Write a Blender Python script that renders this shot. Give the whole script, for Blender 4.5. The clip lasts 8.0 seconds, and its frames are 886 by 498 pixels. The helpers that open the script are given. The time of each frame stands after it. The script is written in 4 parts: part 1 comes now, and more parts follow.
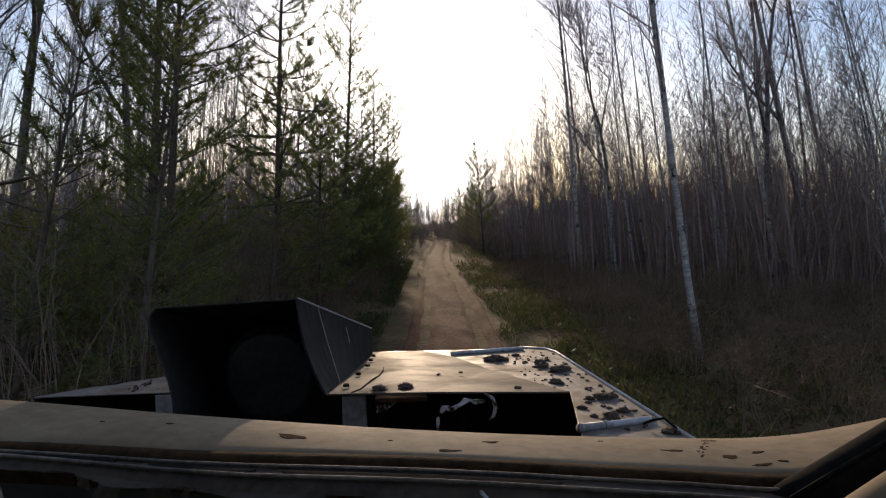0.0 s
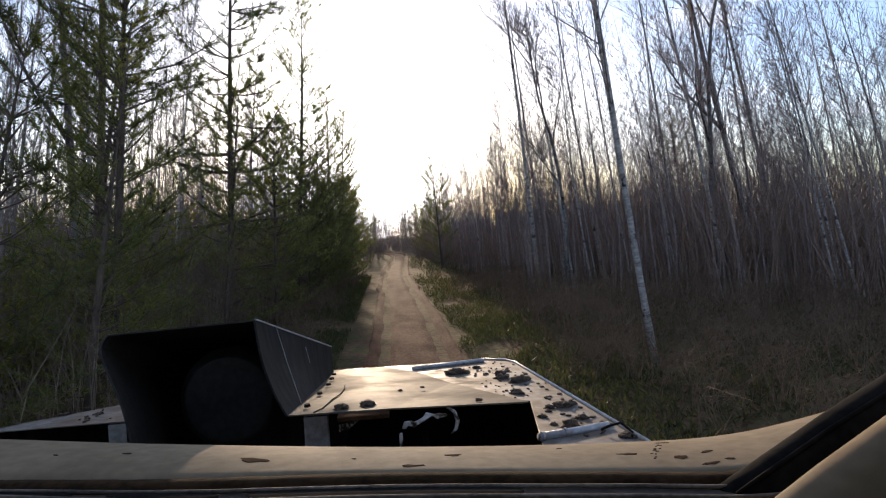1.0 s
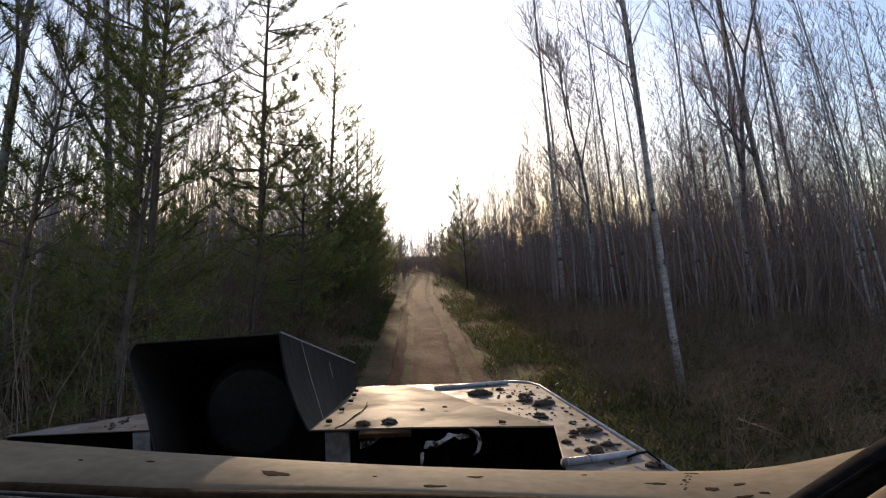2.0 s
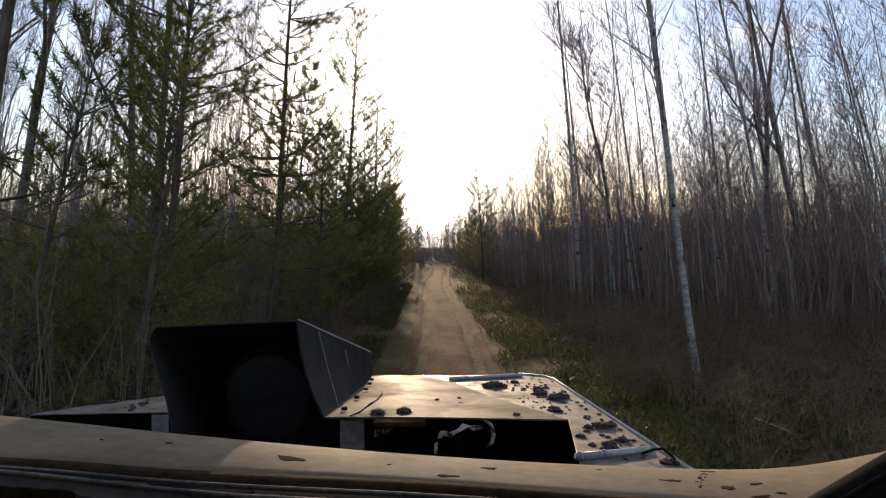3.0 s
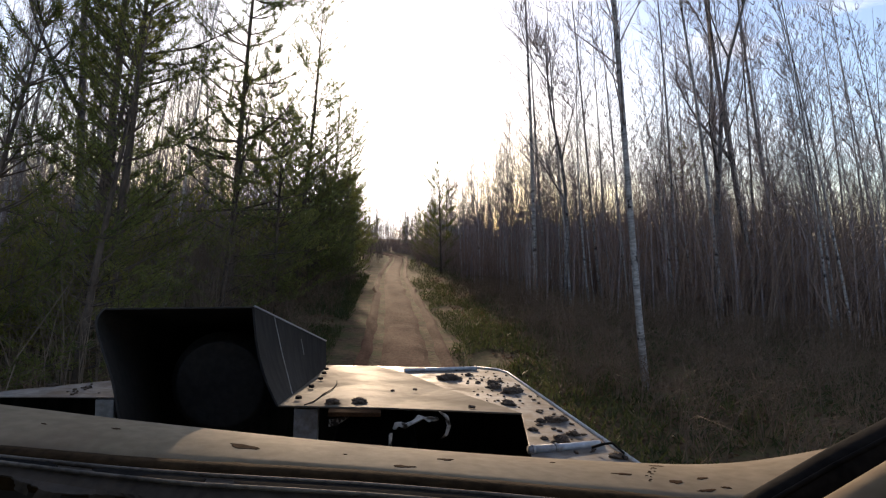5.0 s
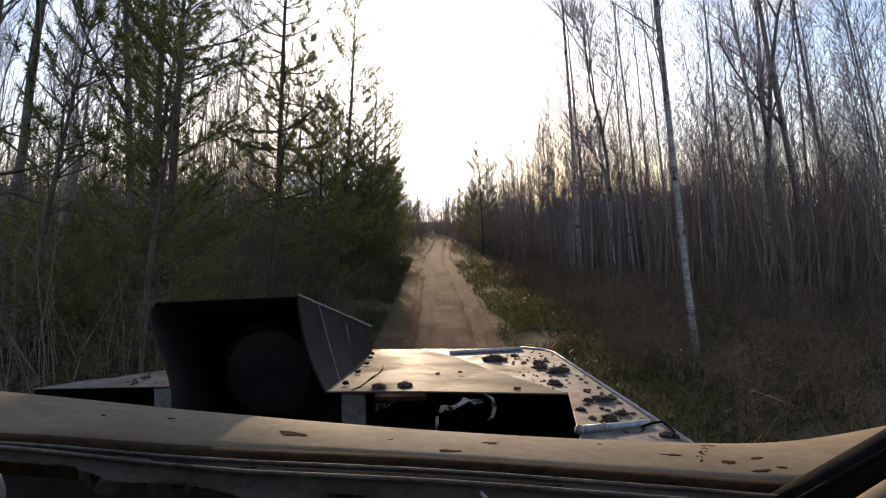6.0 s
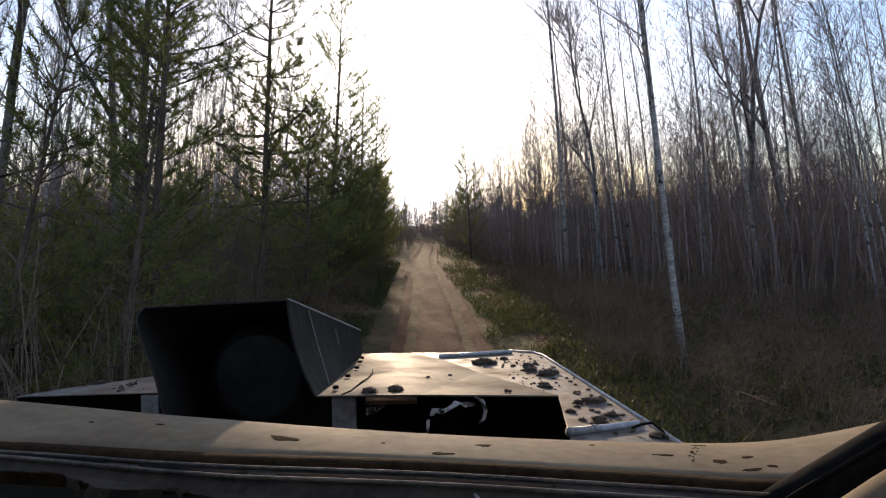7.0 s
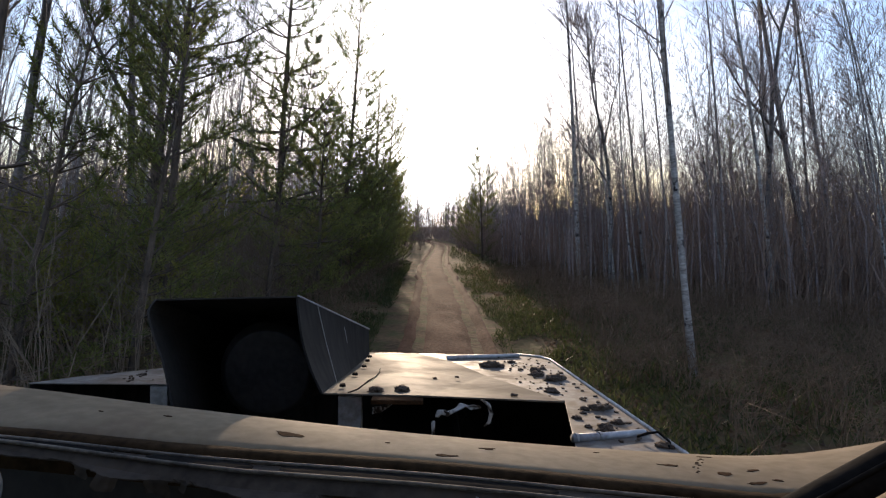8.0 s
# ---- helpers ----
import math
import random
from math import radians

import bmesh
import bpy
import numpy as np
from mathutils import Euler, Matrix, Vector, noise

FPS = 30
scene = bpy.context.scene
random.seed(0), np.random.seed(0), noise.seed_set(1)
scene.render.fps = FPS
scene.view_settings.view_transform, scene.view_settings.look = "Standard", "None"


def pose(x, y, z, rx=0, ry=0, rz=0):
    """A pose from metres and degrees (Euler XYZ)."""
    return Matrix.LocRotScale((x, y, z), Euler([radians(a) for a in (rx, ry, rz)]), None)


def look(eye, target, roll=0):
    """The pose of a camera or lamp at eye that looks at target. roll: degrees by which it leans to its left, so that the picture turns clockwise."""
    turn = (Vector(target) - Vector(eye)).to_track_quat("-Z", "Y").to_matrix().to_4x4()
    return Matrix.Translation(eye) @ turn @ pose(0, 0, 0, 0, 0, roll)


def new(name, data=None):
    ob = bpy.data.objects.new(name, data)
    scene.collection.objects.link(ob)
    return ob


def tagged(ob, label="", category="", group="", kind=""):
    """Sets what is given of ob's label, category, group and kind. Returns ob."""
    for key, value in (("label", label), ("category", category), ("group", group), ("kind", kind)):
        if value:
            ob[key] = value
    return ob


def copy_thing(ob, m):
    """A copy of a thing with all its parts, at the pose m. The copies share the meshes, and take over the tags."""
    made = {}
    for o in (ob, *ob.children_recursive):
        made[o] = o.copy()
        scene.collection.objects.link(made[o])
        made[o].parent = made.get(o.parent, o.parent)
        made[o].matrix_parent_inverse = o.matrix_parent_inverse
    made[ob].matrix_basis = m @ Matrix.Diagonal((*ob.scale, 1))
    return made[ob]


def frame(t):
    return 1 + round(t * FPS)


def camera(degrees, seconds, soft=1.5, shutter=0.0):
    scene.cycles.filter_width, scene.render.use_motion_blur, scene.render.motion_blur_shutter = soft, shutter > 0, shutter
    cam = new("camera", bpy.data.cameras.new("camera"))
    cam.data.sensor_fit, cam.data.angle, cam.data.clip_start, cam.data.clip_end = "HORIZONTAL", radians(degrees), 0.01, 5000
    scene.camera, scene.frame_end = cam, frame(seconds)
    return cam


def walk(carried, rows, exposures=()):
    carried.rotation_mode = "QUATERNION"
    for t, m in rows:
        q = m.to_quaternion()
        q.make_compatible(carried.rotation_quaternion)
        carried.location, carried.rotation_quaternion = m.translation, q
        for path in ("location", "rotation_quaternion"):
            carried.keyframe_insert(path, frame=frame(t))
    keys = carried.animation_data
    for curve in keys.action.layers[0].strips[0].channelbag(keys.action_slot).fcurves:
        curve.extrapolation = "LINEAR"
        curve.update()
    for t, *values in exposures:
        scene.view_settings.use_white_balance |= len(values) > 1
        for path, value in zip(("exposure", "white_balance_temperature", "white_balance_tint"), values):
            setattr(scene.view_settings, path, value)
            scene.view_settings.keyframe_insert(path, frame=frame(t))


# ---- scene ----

# The camera looks out over the bonnet of a parked off-road truck, on a forest track that runs along +y.
EYE = 2.1
cam = camera(72.0, 8.0, soft=1.2)
ROWS = [
    (0.0, 87.60, 1.45, -1.30, 0.0059, 0.0079, -0.0010),
    (0.5, 88.35, 3.42, -1.65, 0.0018, 0.0002, 0.0002),
    (1.0, 88.71, 3.08, -5.29, 0.0066, -0.0100, 0.0050),
    (1.2, 89.13, 2.04, -5.88, 0.0040, -0.0109, 0.0066),
    (2.3, 90.89, 0.72, -1.59, 0.0036, -0.0016, -0.0001),
    (2.5, 89.63, -0.15, -1.38, 0.0027, -0.0009, 0.0010),
    (3.0, 89.90, 0.27, -1.29, 0.0017, -0.0035, 0.0006),
    (3.5, 89.22, -1.32, -1.64, 0.0024, -0.0001, 0.0012),
    (4.0, 89.34, -3.88, -3.33, -0.0004, -0.0003, 0.0009),
    (4.5, 87.47, -3.68, -5.16, -0.0024, 0.0012, 0.0047),
    (4.7, 89.40, -2.09, -5.95, -0.0065, -0.0020, -0.0014),
    (5.8, 87.84, -2.59, -2.81, -0.0054, 0.0075, 0.0004),
    (6.0, 87.44, 0.37, -1.29, 0.0005, 0.0061, 0.0023),
    (6.5, 87.46, 0.39, 0.46, -0.0014, 0.0007, 0.0041),
    (7.0, 87.80, 0.63, -2.47, -0.0049, 0.0060, 0.0005),
    (7.5, 88.05, 0.09, -4.92, -0.0104, 0.0066, 0.0018),
    (8.0, 87.90, -1.11, -1.33, -0.0032, 0.0039, 0.0021),
]
walk(cam, [(t, pose(x, y, EYE + z, rx, ry, rz)) for t, rx, ry, rz, x, y, z in ROWS], exposures=[(0.0, 1.14, 6800, 13), (0.5, 1.38, 6800, 13), (1.0, 1.64, 6550, 12), (2.5, 1.44, 7050, 13), (3.5, 1.58, 7100, 13), (4.5, 1.54, 6900, 13), (6.5, 1.60, 6800, 13), (8.0, 1.62, 6450, 12)])

# ---- light ----
SUN_AZ, SUN_EL = radians(-2.2), radians(7.8)   # azimuth from +y, minus is to the west of the track
SUN_DIR = Vector((math.sin(SUN_AZ) * math.cos(SUN_EL), math.cos(SUN_AZ) * math.cos(SUN_EL), math.sin(SUN_EL)))
sun = new("sun", bpy.data.lights.new("sun", "SUN"))
sun.data.energy, sun.data.angle, sun.data.color = 1.9, radians(0.6), (1.0, 0.77, 0.54)
sun.matrix_world = look((0, 0, 30), Vector((0, 0, 30)) - SUN_DIR)

world = bpy.data.worlds.new("sky")
scene.world = world
world.use_nodes = True
wn, wl = world.node_tree.nodes, world.node_tree.links
wn.clear()
w_out = wn.new("ShaderNodeOutputWorld")
w_bg = wn.new("ShaderNodeBackground")
sky = wn.new("ShaderNodeTexSky")
sky.sky_type, sky.sun_disc, sky.sun_elevation, sky.sun_rotation = "NISHITA", False, SUN_EL, SUN_AZ
sky.air_density, sky.dust_density = 1.0, 1.0
coord = wn.new("ShaderNodeTexCoord")
dot = wn.new("ShaderNodeVectorMath")
dot.operation = "DOT_PRODUCT"
dot.inputs[1].default_value = SUN_DIR
wl.new(coord.outputs["Generated"], dot.inputs[0])
# thin veil of cloud that is brightest round the sun
glow = wn.new("ShaderNodeMapRange")
glow.inputs["From Min"].default_value, glow.inputs["From Max"].default_value = 0.964, 0.997
glow.interpolation_type = "SMOOTHSTEP"
wl.new(dot.outputs["Value"], glow.inputs["Value"])
cloud_map = wn.new("ShaderNodeMapping")
cloud_map.inputs["Scale"].default_value = (1.0, 1.0, 3.0)
cloud_map.inputs["Location"].default_value = (0.55, 0.0, 0.35)
wl.new(coord.outputs["Generated"], cloud_map.inputs["Vector"])
cloud = wn.new("ShaderNodeTexNoise")
cloud.inputs["Scale"].default_value, cloud.inputs["Detail"].default_value, cloud.inputs["Roughness"].default_value = 3.4, 7.0, 0.62
wl.new(cloud_map.outputs["Vector"], cloud.inputs["Vector"])
cloud_cut = wn.new("ShaderNodeMapRange")
cloud_cut.inputs["From Min"].default_value, cloud_cut.inputs["From Max"].default_value = 0.51, 0.72
wl.new(cloud.outputs["Fac"], cloud_cut.inputs["Value"])
veil = wn.new("ShaderNodeMath")
veil.operation, veil.use_clamp = "ADD", True
wl.new(glow.outputs["Result"], veil.inputs[0])
wl.new(cloud_cut.outputs["Result"], veil.inputs[1])
SKY_GAIN = wn.new("ShaderNodeMixRGB")
SKY_GAIN.blend_type = "MULTIPLY"
SKY_GAIN.inputs["Fac"].default_value = 1.0
SKY_GAIN.inputs["Color2"].default_value = (0.072, 0.083, 0.114, 1)
wl.new(sky.outputs["Color"], SKY_GAIN.inputs["Color1"])
mix = wn.new("ShaderNodeMixRGB")
wl.new(veil.outputs["Value"], mix.inputs["Fac"])
wl.new(SKY_GAIN.outputs["Color"], mix.inputs["Color1"])
mix.inputs["Color2"].default_value = (0.55, 0.56, 0.62, 1)
halo = wn.new("ShaderNodeMixRGB")
halo.blend_type = "ADD"
wl.new(mix.outputs["Color"], halo.inputs["Color1"])
halo.inputs["Color2"].default_value = (0.95, 0.88, 0.74, 1)
wl.new(glow.outputs["Result"], halo.inputs["Fac"])
wl.new(halo.outputs["Color"], w_bg.inputs["Color"])
w_bg.inputs["Strength"].default_value = 1.0
wl.new(w_bg.outputs["Background"], w_out.inputs["Surface"])


# ---- materials ----
def material(name, dark, light, scale=6.0, rough=0.8, metal=0.0, bump=0.3, stretch=(1, 1, 1), fine=8.0, vary=0.15, spec=0.3, grime=None, grime_cut=(0.5, 0.65), bump_size=0.01):
    """A surface whose colour runs from dark to light by two sizes of noise, with relief and, if asked for, patches of grime."""
    m = bpy.data.materials.new(name)
    m.use_nodes = True
    n, l = m.node_tree.nodes, m.node_tree.links
    b = n["Principled BSDF"]
    tc, mp = n.new("ShaderNodeTexCoord"), n.new("ShaderNodeMapping")
    mp.inputs["Scale"].default_value = stretch
    l.new(tc.outputs["Object"], mp.inputs["Vector"])
    big, small = n.new("ShaderNodeTexNoise"), n.new("ShaderNodeTexNoise")
    big.inputs["Scale"].default_value, big.inputs["Detail"].default_value = scale, 4
    small.inputs["Scale"].default_value, small.inputs["Detail"].default_value = scale * fine, 5
    for node in (big, small):
        l.new(mp.outputs["Vector"], node.inputs["Vector"])
    add = n.new("ShaderNodeMath")
    add.operation = "ADD"
    l.new(big.outputs["Fac"], add.inputs[0])
    l.new(small.outputs["Fac"], add.inputs[1])
    ramp = n.new("ShaderNodeMapRange")
    ramp.inputs["From Min"].default_value, ramp.inputs["From Max"].default_value = 0.75, 1.25
    l.new(add.outputs["Value"], ramp.inputs["Value"])
    col = n.new("ShaderNodeMixRGB")
    col.inputs["Color1"].default_value, col.inputs["Color2"].default_value = (*dark, 1), (*light, 1)
    l.new(ramp.outputs["Result"], col.inputs["Fac"])
    last = col
    if grime:
        g = n.new("ShaderNodeTexNoise")
        g.inputs["Scale"].default_value, g.inputs["Detail"].default_value, g.inputs["Roughness"].default_value = scale * 1.7, 8, 0.65
        l.new(tc.outputs["Object"], g.inputs["Vector"])
        gr = n.new("ShaderNodeMapRange")
        gr.inputs["From Min"].default_value, gr.inputs["From Max"].default_value = grime_cut
        l.new(g.outputs["Fac"], gr.inputs["Value"])
        gm = n.new("ShaderNodeMixRGB")
        l.new(gr.outputs["Result"], gm.inputs["Fac"])
        l.new(last.outputs["Color"], gm.inputs["Color1"])
        gm.inputs["Color2"].default_value = (*grime, 1)
        last = gm
        rr = n.new("ShaderNodeMapRange")
        rr.inputs["To Min"].default_value, rr.inputs["To Max"].default_value = rough, 0.9
        l.new(gr.outputs["Result"], rr.inputs["Value"])
        l.new(rr.outputs["Result"], b.inputs["Roughness"])
    else:
        b.inputs["Roughness"].default_value = rough
    if vary:
        info = n.new("ShaderNodeObjectInfo")
        hsv = n.new("ShaderNodeHueSaturation")
        vr = n.new("ShaderNodeMapRange")
        vr.inputs["To Min"].default_value, vr.inputs["To Max"].default_value = 1 - vary, 1 + vary
        l.new(info.outputs["Random"], vr.inputs["Value"])
        l.new(vr.outputs["Result"], hsv.inputs["Value"])
        l.new(last.outputs["Color"], hsv.inputs["Color"])
        last = hsv
    l.new(last.outputs["Color"], b.inputs["Base Color"])
    b.inputs["Metallic"].default_value = metal
    b.inputs["Specular IOR Level"].default_value = spec
    if bump:
        bp = n.new("ShaderNodeBump")
        bp.inputs["Strength"].default_value, bp.inputs["Distance"].default_value = bump, bump_size
        l.new(add.outputs["Value"], bp.inputs["Height"])
        l.new(bp.outputs["Normal"], b.inputs["Normal"])
    return m


def leaf_material(name, dark, light, vary=0.25):
    """Thin needles or leaves: some light comes through them."""
    m = material(name, dark, light, 1.5, 0.6, 0, 0, fine=12, vary=vary, spec=0.2)
    n, l = m.node_tree.nodes, m.node_tree.links
    b = n["Principled BSDF"]
    tr, sh = n.new("ShaderNodeBsdfTranslucent"), n.new("ShaderNodeMixShader")
    l.new(b.inputs["Base Color"].links[0].from_socket, tr.inputs["Color"])
    sh.inputs["Fac"].default_value = 0.45
    l.new(b.outputs["BSDF"], sh.inputs[1])
    l.new(tr.outputs["BSDF"], sh.inputs[2])
    l.new(sh.outputs["Shader"], n["Material Output"].inputs["Surface"])
    return m


M_GROUND = material("forest_floor", (0.062, 0.042, 0.025), (0.145, 0.098, 0.054), 0.8, 0.95, 0, 0.8, fine=14, vary=0, spec=0.03, grime=(0.062, 0.072, 0.024), grime_cut=(0.46, 0.70), bump_size=0.05)
M_ROAD = material("track_soil", (0.052, 0.022, 0.014), (0.095, 0.044, 0.029), 1.6, 0.95, 0, 0.7, stretch=(1, 0.35, 1), fine=12, vary=0, spec=0.03, bump_size=0.03)
M_SCRUB = material("dead_bracken", (0.105, 0.070, 0.044), (0.17, 0.115, 0.072), 1.0, 0.9, 0, 0, vary=0)
M_FAN = material("dusty_black_plastic", (0.012, 0.0115, 0.011), (0.026, 0.025, 0.024), 8.0, 0.6, 0, 0.1, vary=0)
M_BOTTLE = material("blue_plastic", (0.018, 0.035, 0.06), (0.035, 0.06, 0.09), 6.0, 0.55, 0, 0.1, vary=0, spec=0.15)
M_GRASS = leaf_material("dry_grass", (0.032, 0.040, 0.014), (0.074, 0.082, 0.029))
M_LITTER = leaf_material("dead_leaves", (0.075, 0.047, 0.028), (0.165, 0.106, 0.062))
M_SPRING = leaf_material("spring_leaves", (0.150, 0.150, 0.032), (0.330, 0.300, 0.075))
M_BUD = leaf_material("opening_buds", (0.105, 0.125, 0.050), (0.220, 0.240, 0.105))
M_BIRCH = material("birch_bark", (0.171, 0.154, 0.142), (0.479, 0.445, 0.416), 3.0, 0.8, 0, 0.3, stretch=(1, 1, 3.5), fine=6, vary=0.25, grime=(0.05, 0.042, 0.04), grime_cut=(0.56, 0.62))
M_ASPEN = material("aspen_bark", (0.085, 0.075, 0.07), (0.24, 0.215, 0.20), 3.0, 0.85, 0, 0.4, stretch=(1, 1, 2.0), fine=6, vary=0.2, grime=(0.035, 0.03, 0.028), grime_cut=(0.55, 0.65))
M_TWIG = material("birch_twigs", (0.137, 0.108, 0.101), (0.314, 0.253, 0.234), 4.0, 0.85, 0, 0, vary=0.2)
M_BRUSH = material("brush_twigs", (0.17, 0.119, 0.091), (0.34, 0.240, 0.183), 2.0, 0.9, 0, 0, vary=0, spec=0.1)
# brush twigs again, with the shade west of the track put into the colour
M_BRUSH_WEST = material("shaded_brush_twigs", (0.12, 0.088, 0.062), (0.22, 0.163, 0.115), 2.0, 0.9, 0, 0, vary=0)
M_PINE_BARK = material("pine_bark", (0.051, 0.04, 0.032), (0.148, 0.108, 0.08), 5.0, 0.95, 0, 0.8, stretch=(1, 1, 0.3), fine=5, vary=0.2, bump_size=0.02)
M_NEEDLE = leaf_material("pine_needles", (0.057, 0.085, 0.025), (0.182, 0.205, 0.063))
M_FIR = leaf_material("fir_needles", (0.08, 0.103, 0.025), (0.251, 0.251, 0.068))
M_ALU = material("bare_aluminium_sheet", (0.080, 0.073, 0.064), (0.185, 0.172, 0.153), 5.0, 0.56, 0.3, 0.2, fine=9, vary=0, spec=0.2, grime=(0.11, 0.085, 0.06), grime_cut=(0.42, 0.66), bump_size=0.004)
M_LID = material("dusty_beige_sheet", (0.098, 0.083, 0.063), (0.152, 0.131, 0.102), 3.0, 0.62, 0.0, 0.05, fine=11, vary=0, spec=0.014, grime=(0.095, 0.078, 0.058), grime_cut=(0.46, 0.8), bump_size=0.002)
M_STEEL = material("scratched_grey_steel", (0.20, 0.195, 0.19), (0.36, 0.35, 0.335), 7.0, 0.5, 0.3, 0.1, fine=9, vary=0, grime=(0.15, 0.11, 0.07), grime_cut=(0.5, 0.7), bump_size=0.003)
M_BLACK = material("matt_black_sheet", (0.024, 0.022, 0.020), (0.045, 0.041, 0.037), 6.0, 0.75, 0, 0.2, vary=0, spec=0.25, bump_size=0.003)
M_PANEL = material("dusty_black_sheet", (0.010, 0.0095, 0.009), (0.034, 0.031, 0.028), 5.0, 0.7, 0.0, 0.15, stretch=(1, 1, 0.25), fine=8, vary=0, spec=0.12, bump_size=0.003)
M_BEIGE = material("beige_paint", (0.190, 0.146, 0.090), (0.268, 0.212, 0.137), 4.0, 0.78, 0, 0.25, fine=12, vary=0, spec=0.07, grime=(0.17, 0.12, 0.08), grime_cut=(0.5, 0.78), bump_size=0.002)
M_RUST = material("bare_rust", (0.03, 0.017, 0.009), (0.075, 0.038, 0.019), 30.0, 0.95, 0, 0.4, vary=0, spec=0.02, bump_size=0.002)
M_RUBBER = material("brown_rubber_seal", (0.024, 0.015, 0.008), (0.056, 0.035, 0.018), 12.0, 0.92, 0, 0.4, vary=0, spec=0.03, bump_size=0.003)
M_GREY = material("worn_grey_ledge", (0.034, 0.027, 0.020), (0.085, 0.068, 0.052), 6.0, 0.65, 0, 0.2, fine=10, vary=0, spec=0.12, grime=(0.085, 0.062, 0.042), grime_cut=(0.5, 0.7), bump_size=0.003)
M_RIB = material("pale_worn_plastic", (0.085, 0.074, 0.062), (0.22, 0.19, 0.155), 14.0, 0.75, 0, 0.3, fine=9, vary=0, spec=0.2, bump_size=0.002)
M_DARK = material("black_rubber_and_slot_shade", (0.006, 0.006, 0.006), (0.016, 0.015, 0.014), 9.0, 0.9, 0, 0.3, vary=0, spec=0.03, bump_size=0.003)
M_PALE = material("pale_bare_metal", (0.36, 0.35, 0.33), (0.68, 0.66, 0.62), 9.0, 0.45, 0.1, 0.1, vary=0, bump_size=0.002)
M_MUD = material("dried_mud", (0.045, 0.032, 0.022), (0.125, 0.09, 0.062), 25.0, 0.98, 0, 0.9, vary=0.2, bump_size=0.006)
M_WORN = material("grimy_pale_metal", (0.24, 0.22, 0.19), (0.60, 0.56, 0.50), 22.0, 0.5, 0.1, 0.4, fine=7, vary=0, grime=(0.035, 0.024, 0.016), grime_cut=(0.50, 0.58), bump_size=0.003)
M_PIPE = material("pale_pipe", (0.26, 0.27, 0.285), (0.46, 0.47, 0.485), 8.0, 0.4, 0.2, 0.1, vary=0, grime=(0.2, 0.15, 0.1), grime_cut=(0.55, 0.75), bump_size=0.002)


# ---- mesh helpers ----
class Geo:
    """Collects vertices and faces for one mesh."""

    def __init__(self):
        self.blocks, self.polys, self.count = [], [], 0

    def add(self, verts, faces):
        verts = np.asarray(verts, dtype=float).reshape(-1, 3)
        self.blocks.append(verts)
        if isinstance(faces, np.ndarray):
            self.polys.extend((faces + self.count).tolist())
        else:
            self.polys.extend([[i + self.count for i in f] for f in faces])
        self.count += len(verts)

    def tube(self, pts, radii, sides=6, caps=True):
        pts = [Vector(p) for p in pts]
        verts, faces = [], []
        for i, p in enumerate(pts):
            d = (pts[min(i + 1, len(pts) - 1)] - pts[max(i - 1, 0)]).normalized()
            a = d.orthogonal().normalized() if i == 0 else (a - d * a.dot(d)).normalized()
            b = d.cross(a)
            for k in range(sides):
                w = 2 * math.pi * k / sides
                verts.append(p + (a * math.cos(w) + b * math.sin(w)) * radii[i])
        for i in range(len(pts) - 1):
            for k in range(sides):
                k2 = (k + 1) % sides
                faces.append([i * sides + k, i * sides + k2, (i + 1) * sides + k2, (i + 1) * sides + k])
        if caps:
            faces.append(list(range(sides))[::-1])
            faces.append([(len(pts) - 1) * sides + k for k in range(sides)])
        self.add([tuple(v) for v in verts], faces)

    def sticks(self, p0, p1, r0, r1):
        """Many three-sided tapered twigs at once."""
        p0, p1 = np.asarray(p0, float).reshape(-1, 3), np.asarray(p1, float).reshape(-1, 3)
        n = len(p0)
        r0, r1 = np.broadcast_to(r0, n), np.broadcast_to(r1, n)
        d = p1 - p0
        d /= np.linalg.norm(d, axis=1, keepdims=True) + 1e-9
        ref = np.where(np.abs(d[:, 2:3]) < 0.9, np.array([[0, 0, 1.0]]), np.array([[1.0, 0, 0]]))
        a = np.cross(d, ref)
        a /= np.linalg.norm(a, axis=1, keepdims=True) + 1e-9
        b = np.cross(d, a)
        rings = []
        for p, r in ((p0, r0), (p1, r1)):
            for k in range(3):
                w = 2 * math.pi * k / 3
                rings.append(p + (a * math.cos(w) + b * math.sin(w)) * r[:, None])
        v = np.stack(rings, axis=1).reshape(-1, 3)
        base = (np.arange(n) * 6)[:, None, None]
        f = np.array([[0, 1, 4, 3], [1, 2, 5, 4], [2, 0, 3, 5]])[None] + base
        self.add(v, f.reshape(-1, 4))

    def spines(self, p0, p1, r0):
        """Many three-sided twigs that run out to a point."""
        p0, p1 = np.asarray(p0, float).reshape(-1, 3), np.asarray(p1, float).reshape(-1, 3)
        n = len(p0)
        r0 = np.broadcast_to(r0, n)
        d = p1 - p0
        d /= np.linalg.norm(d, axis=1, keepdims=True) + 1e-9
        ref = np.where(np.abs(d[:, 2:3]) < 0.9, np.array([[0, 0, 1.0]]), np.array([[1.0, 0, 0]]))
        a = np.cross(d, ref)
        a /= np.linalg.norm(a, axis=1, keepdims=True) + 1e-9
        b = np.cross(d, a)
        rings = [p0 + (a * math.cos(w) + b * math.sin(w)) * r0[:, None] for w in (0.0, 2.0944, 4.1888)]
        v = np.stack(rings + [p1], axis=1).reshape(-1, 3)
        f = np.array([[0, 1, 3], [1, 2, 3], [2, 0, 3]])[None] + (np.arange(n) * 4)[:, None, None]
        self.add(v, f.reshape(-1, 3))

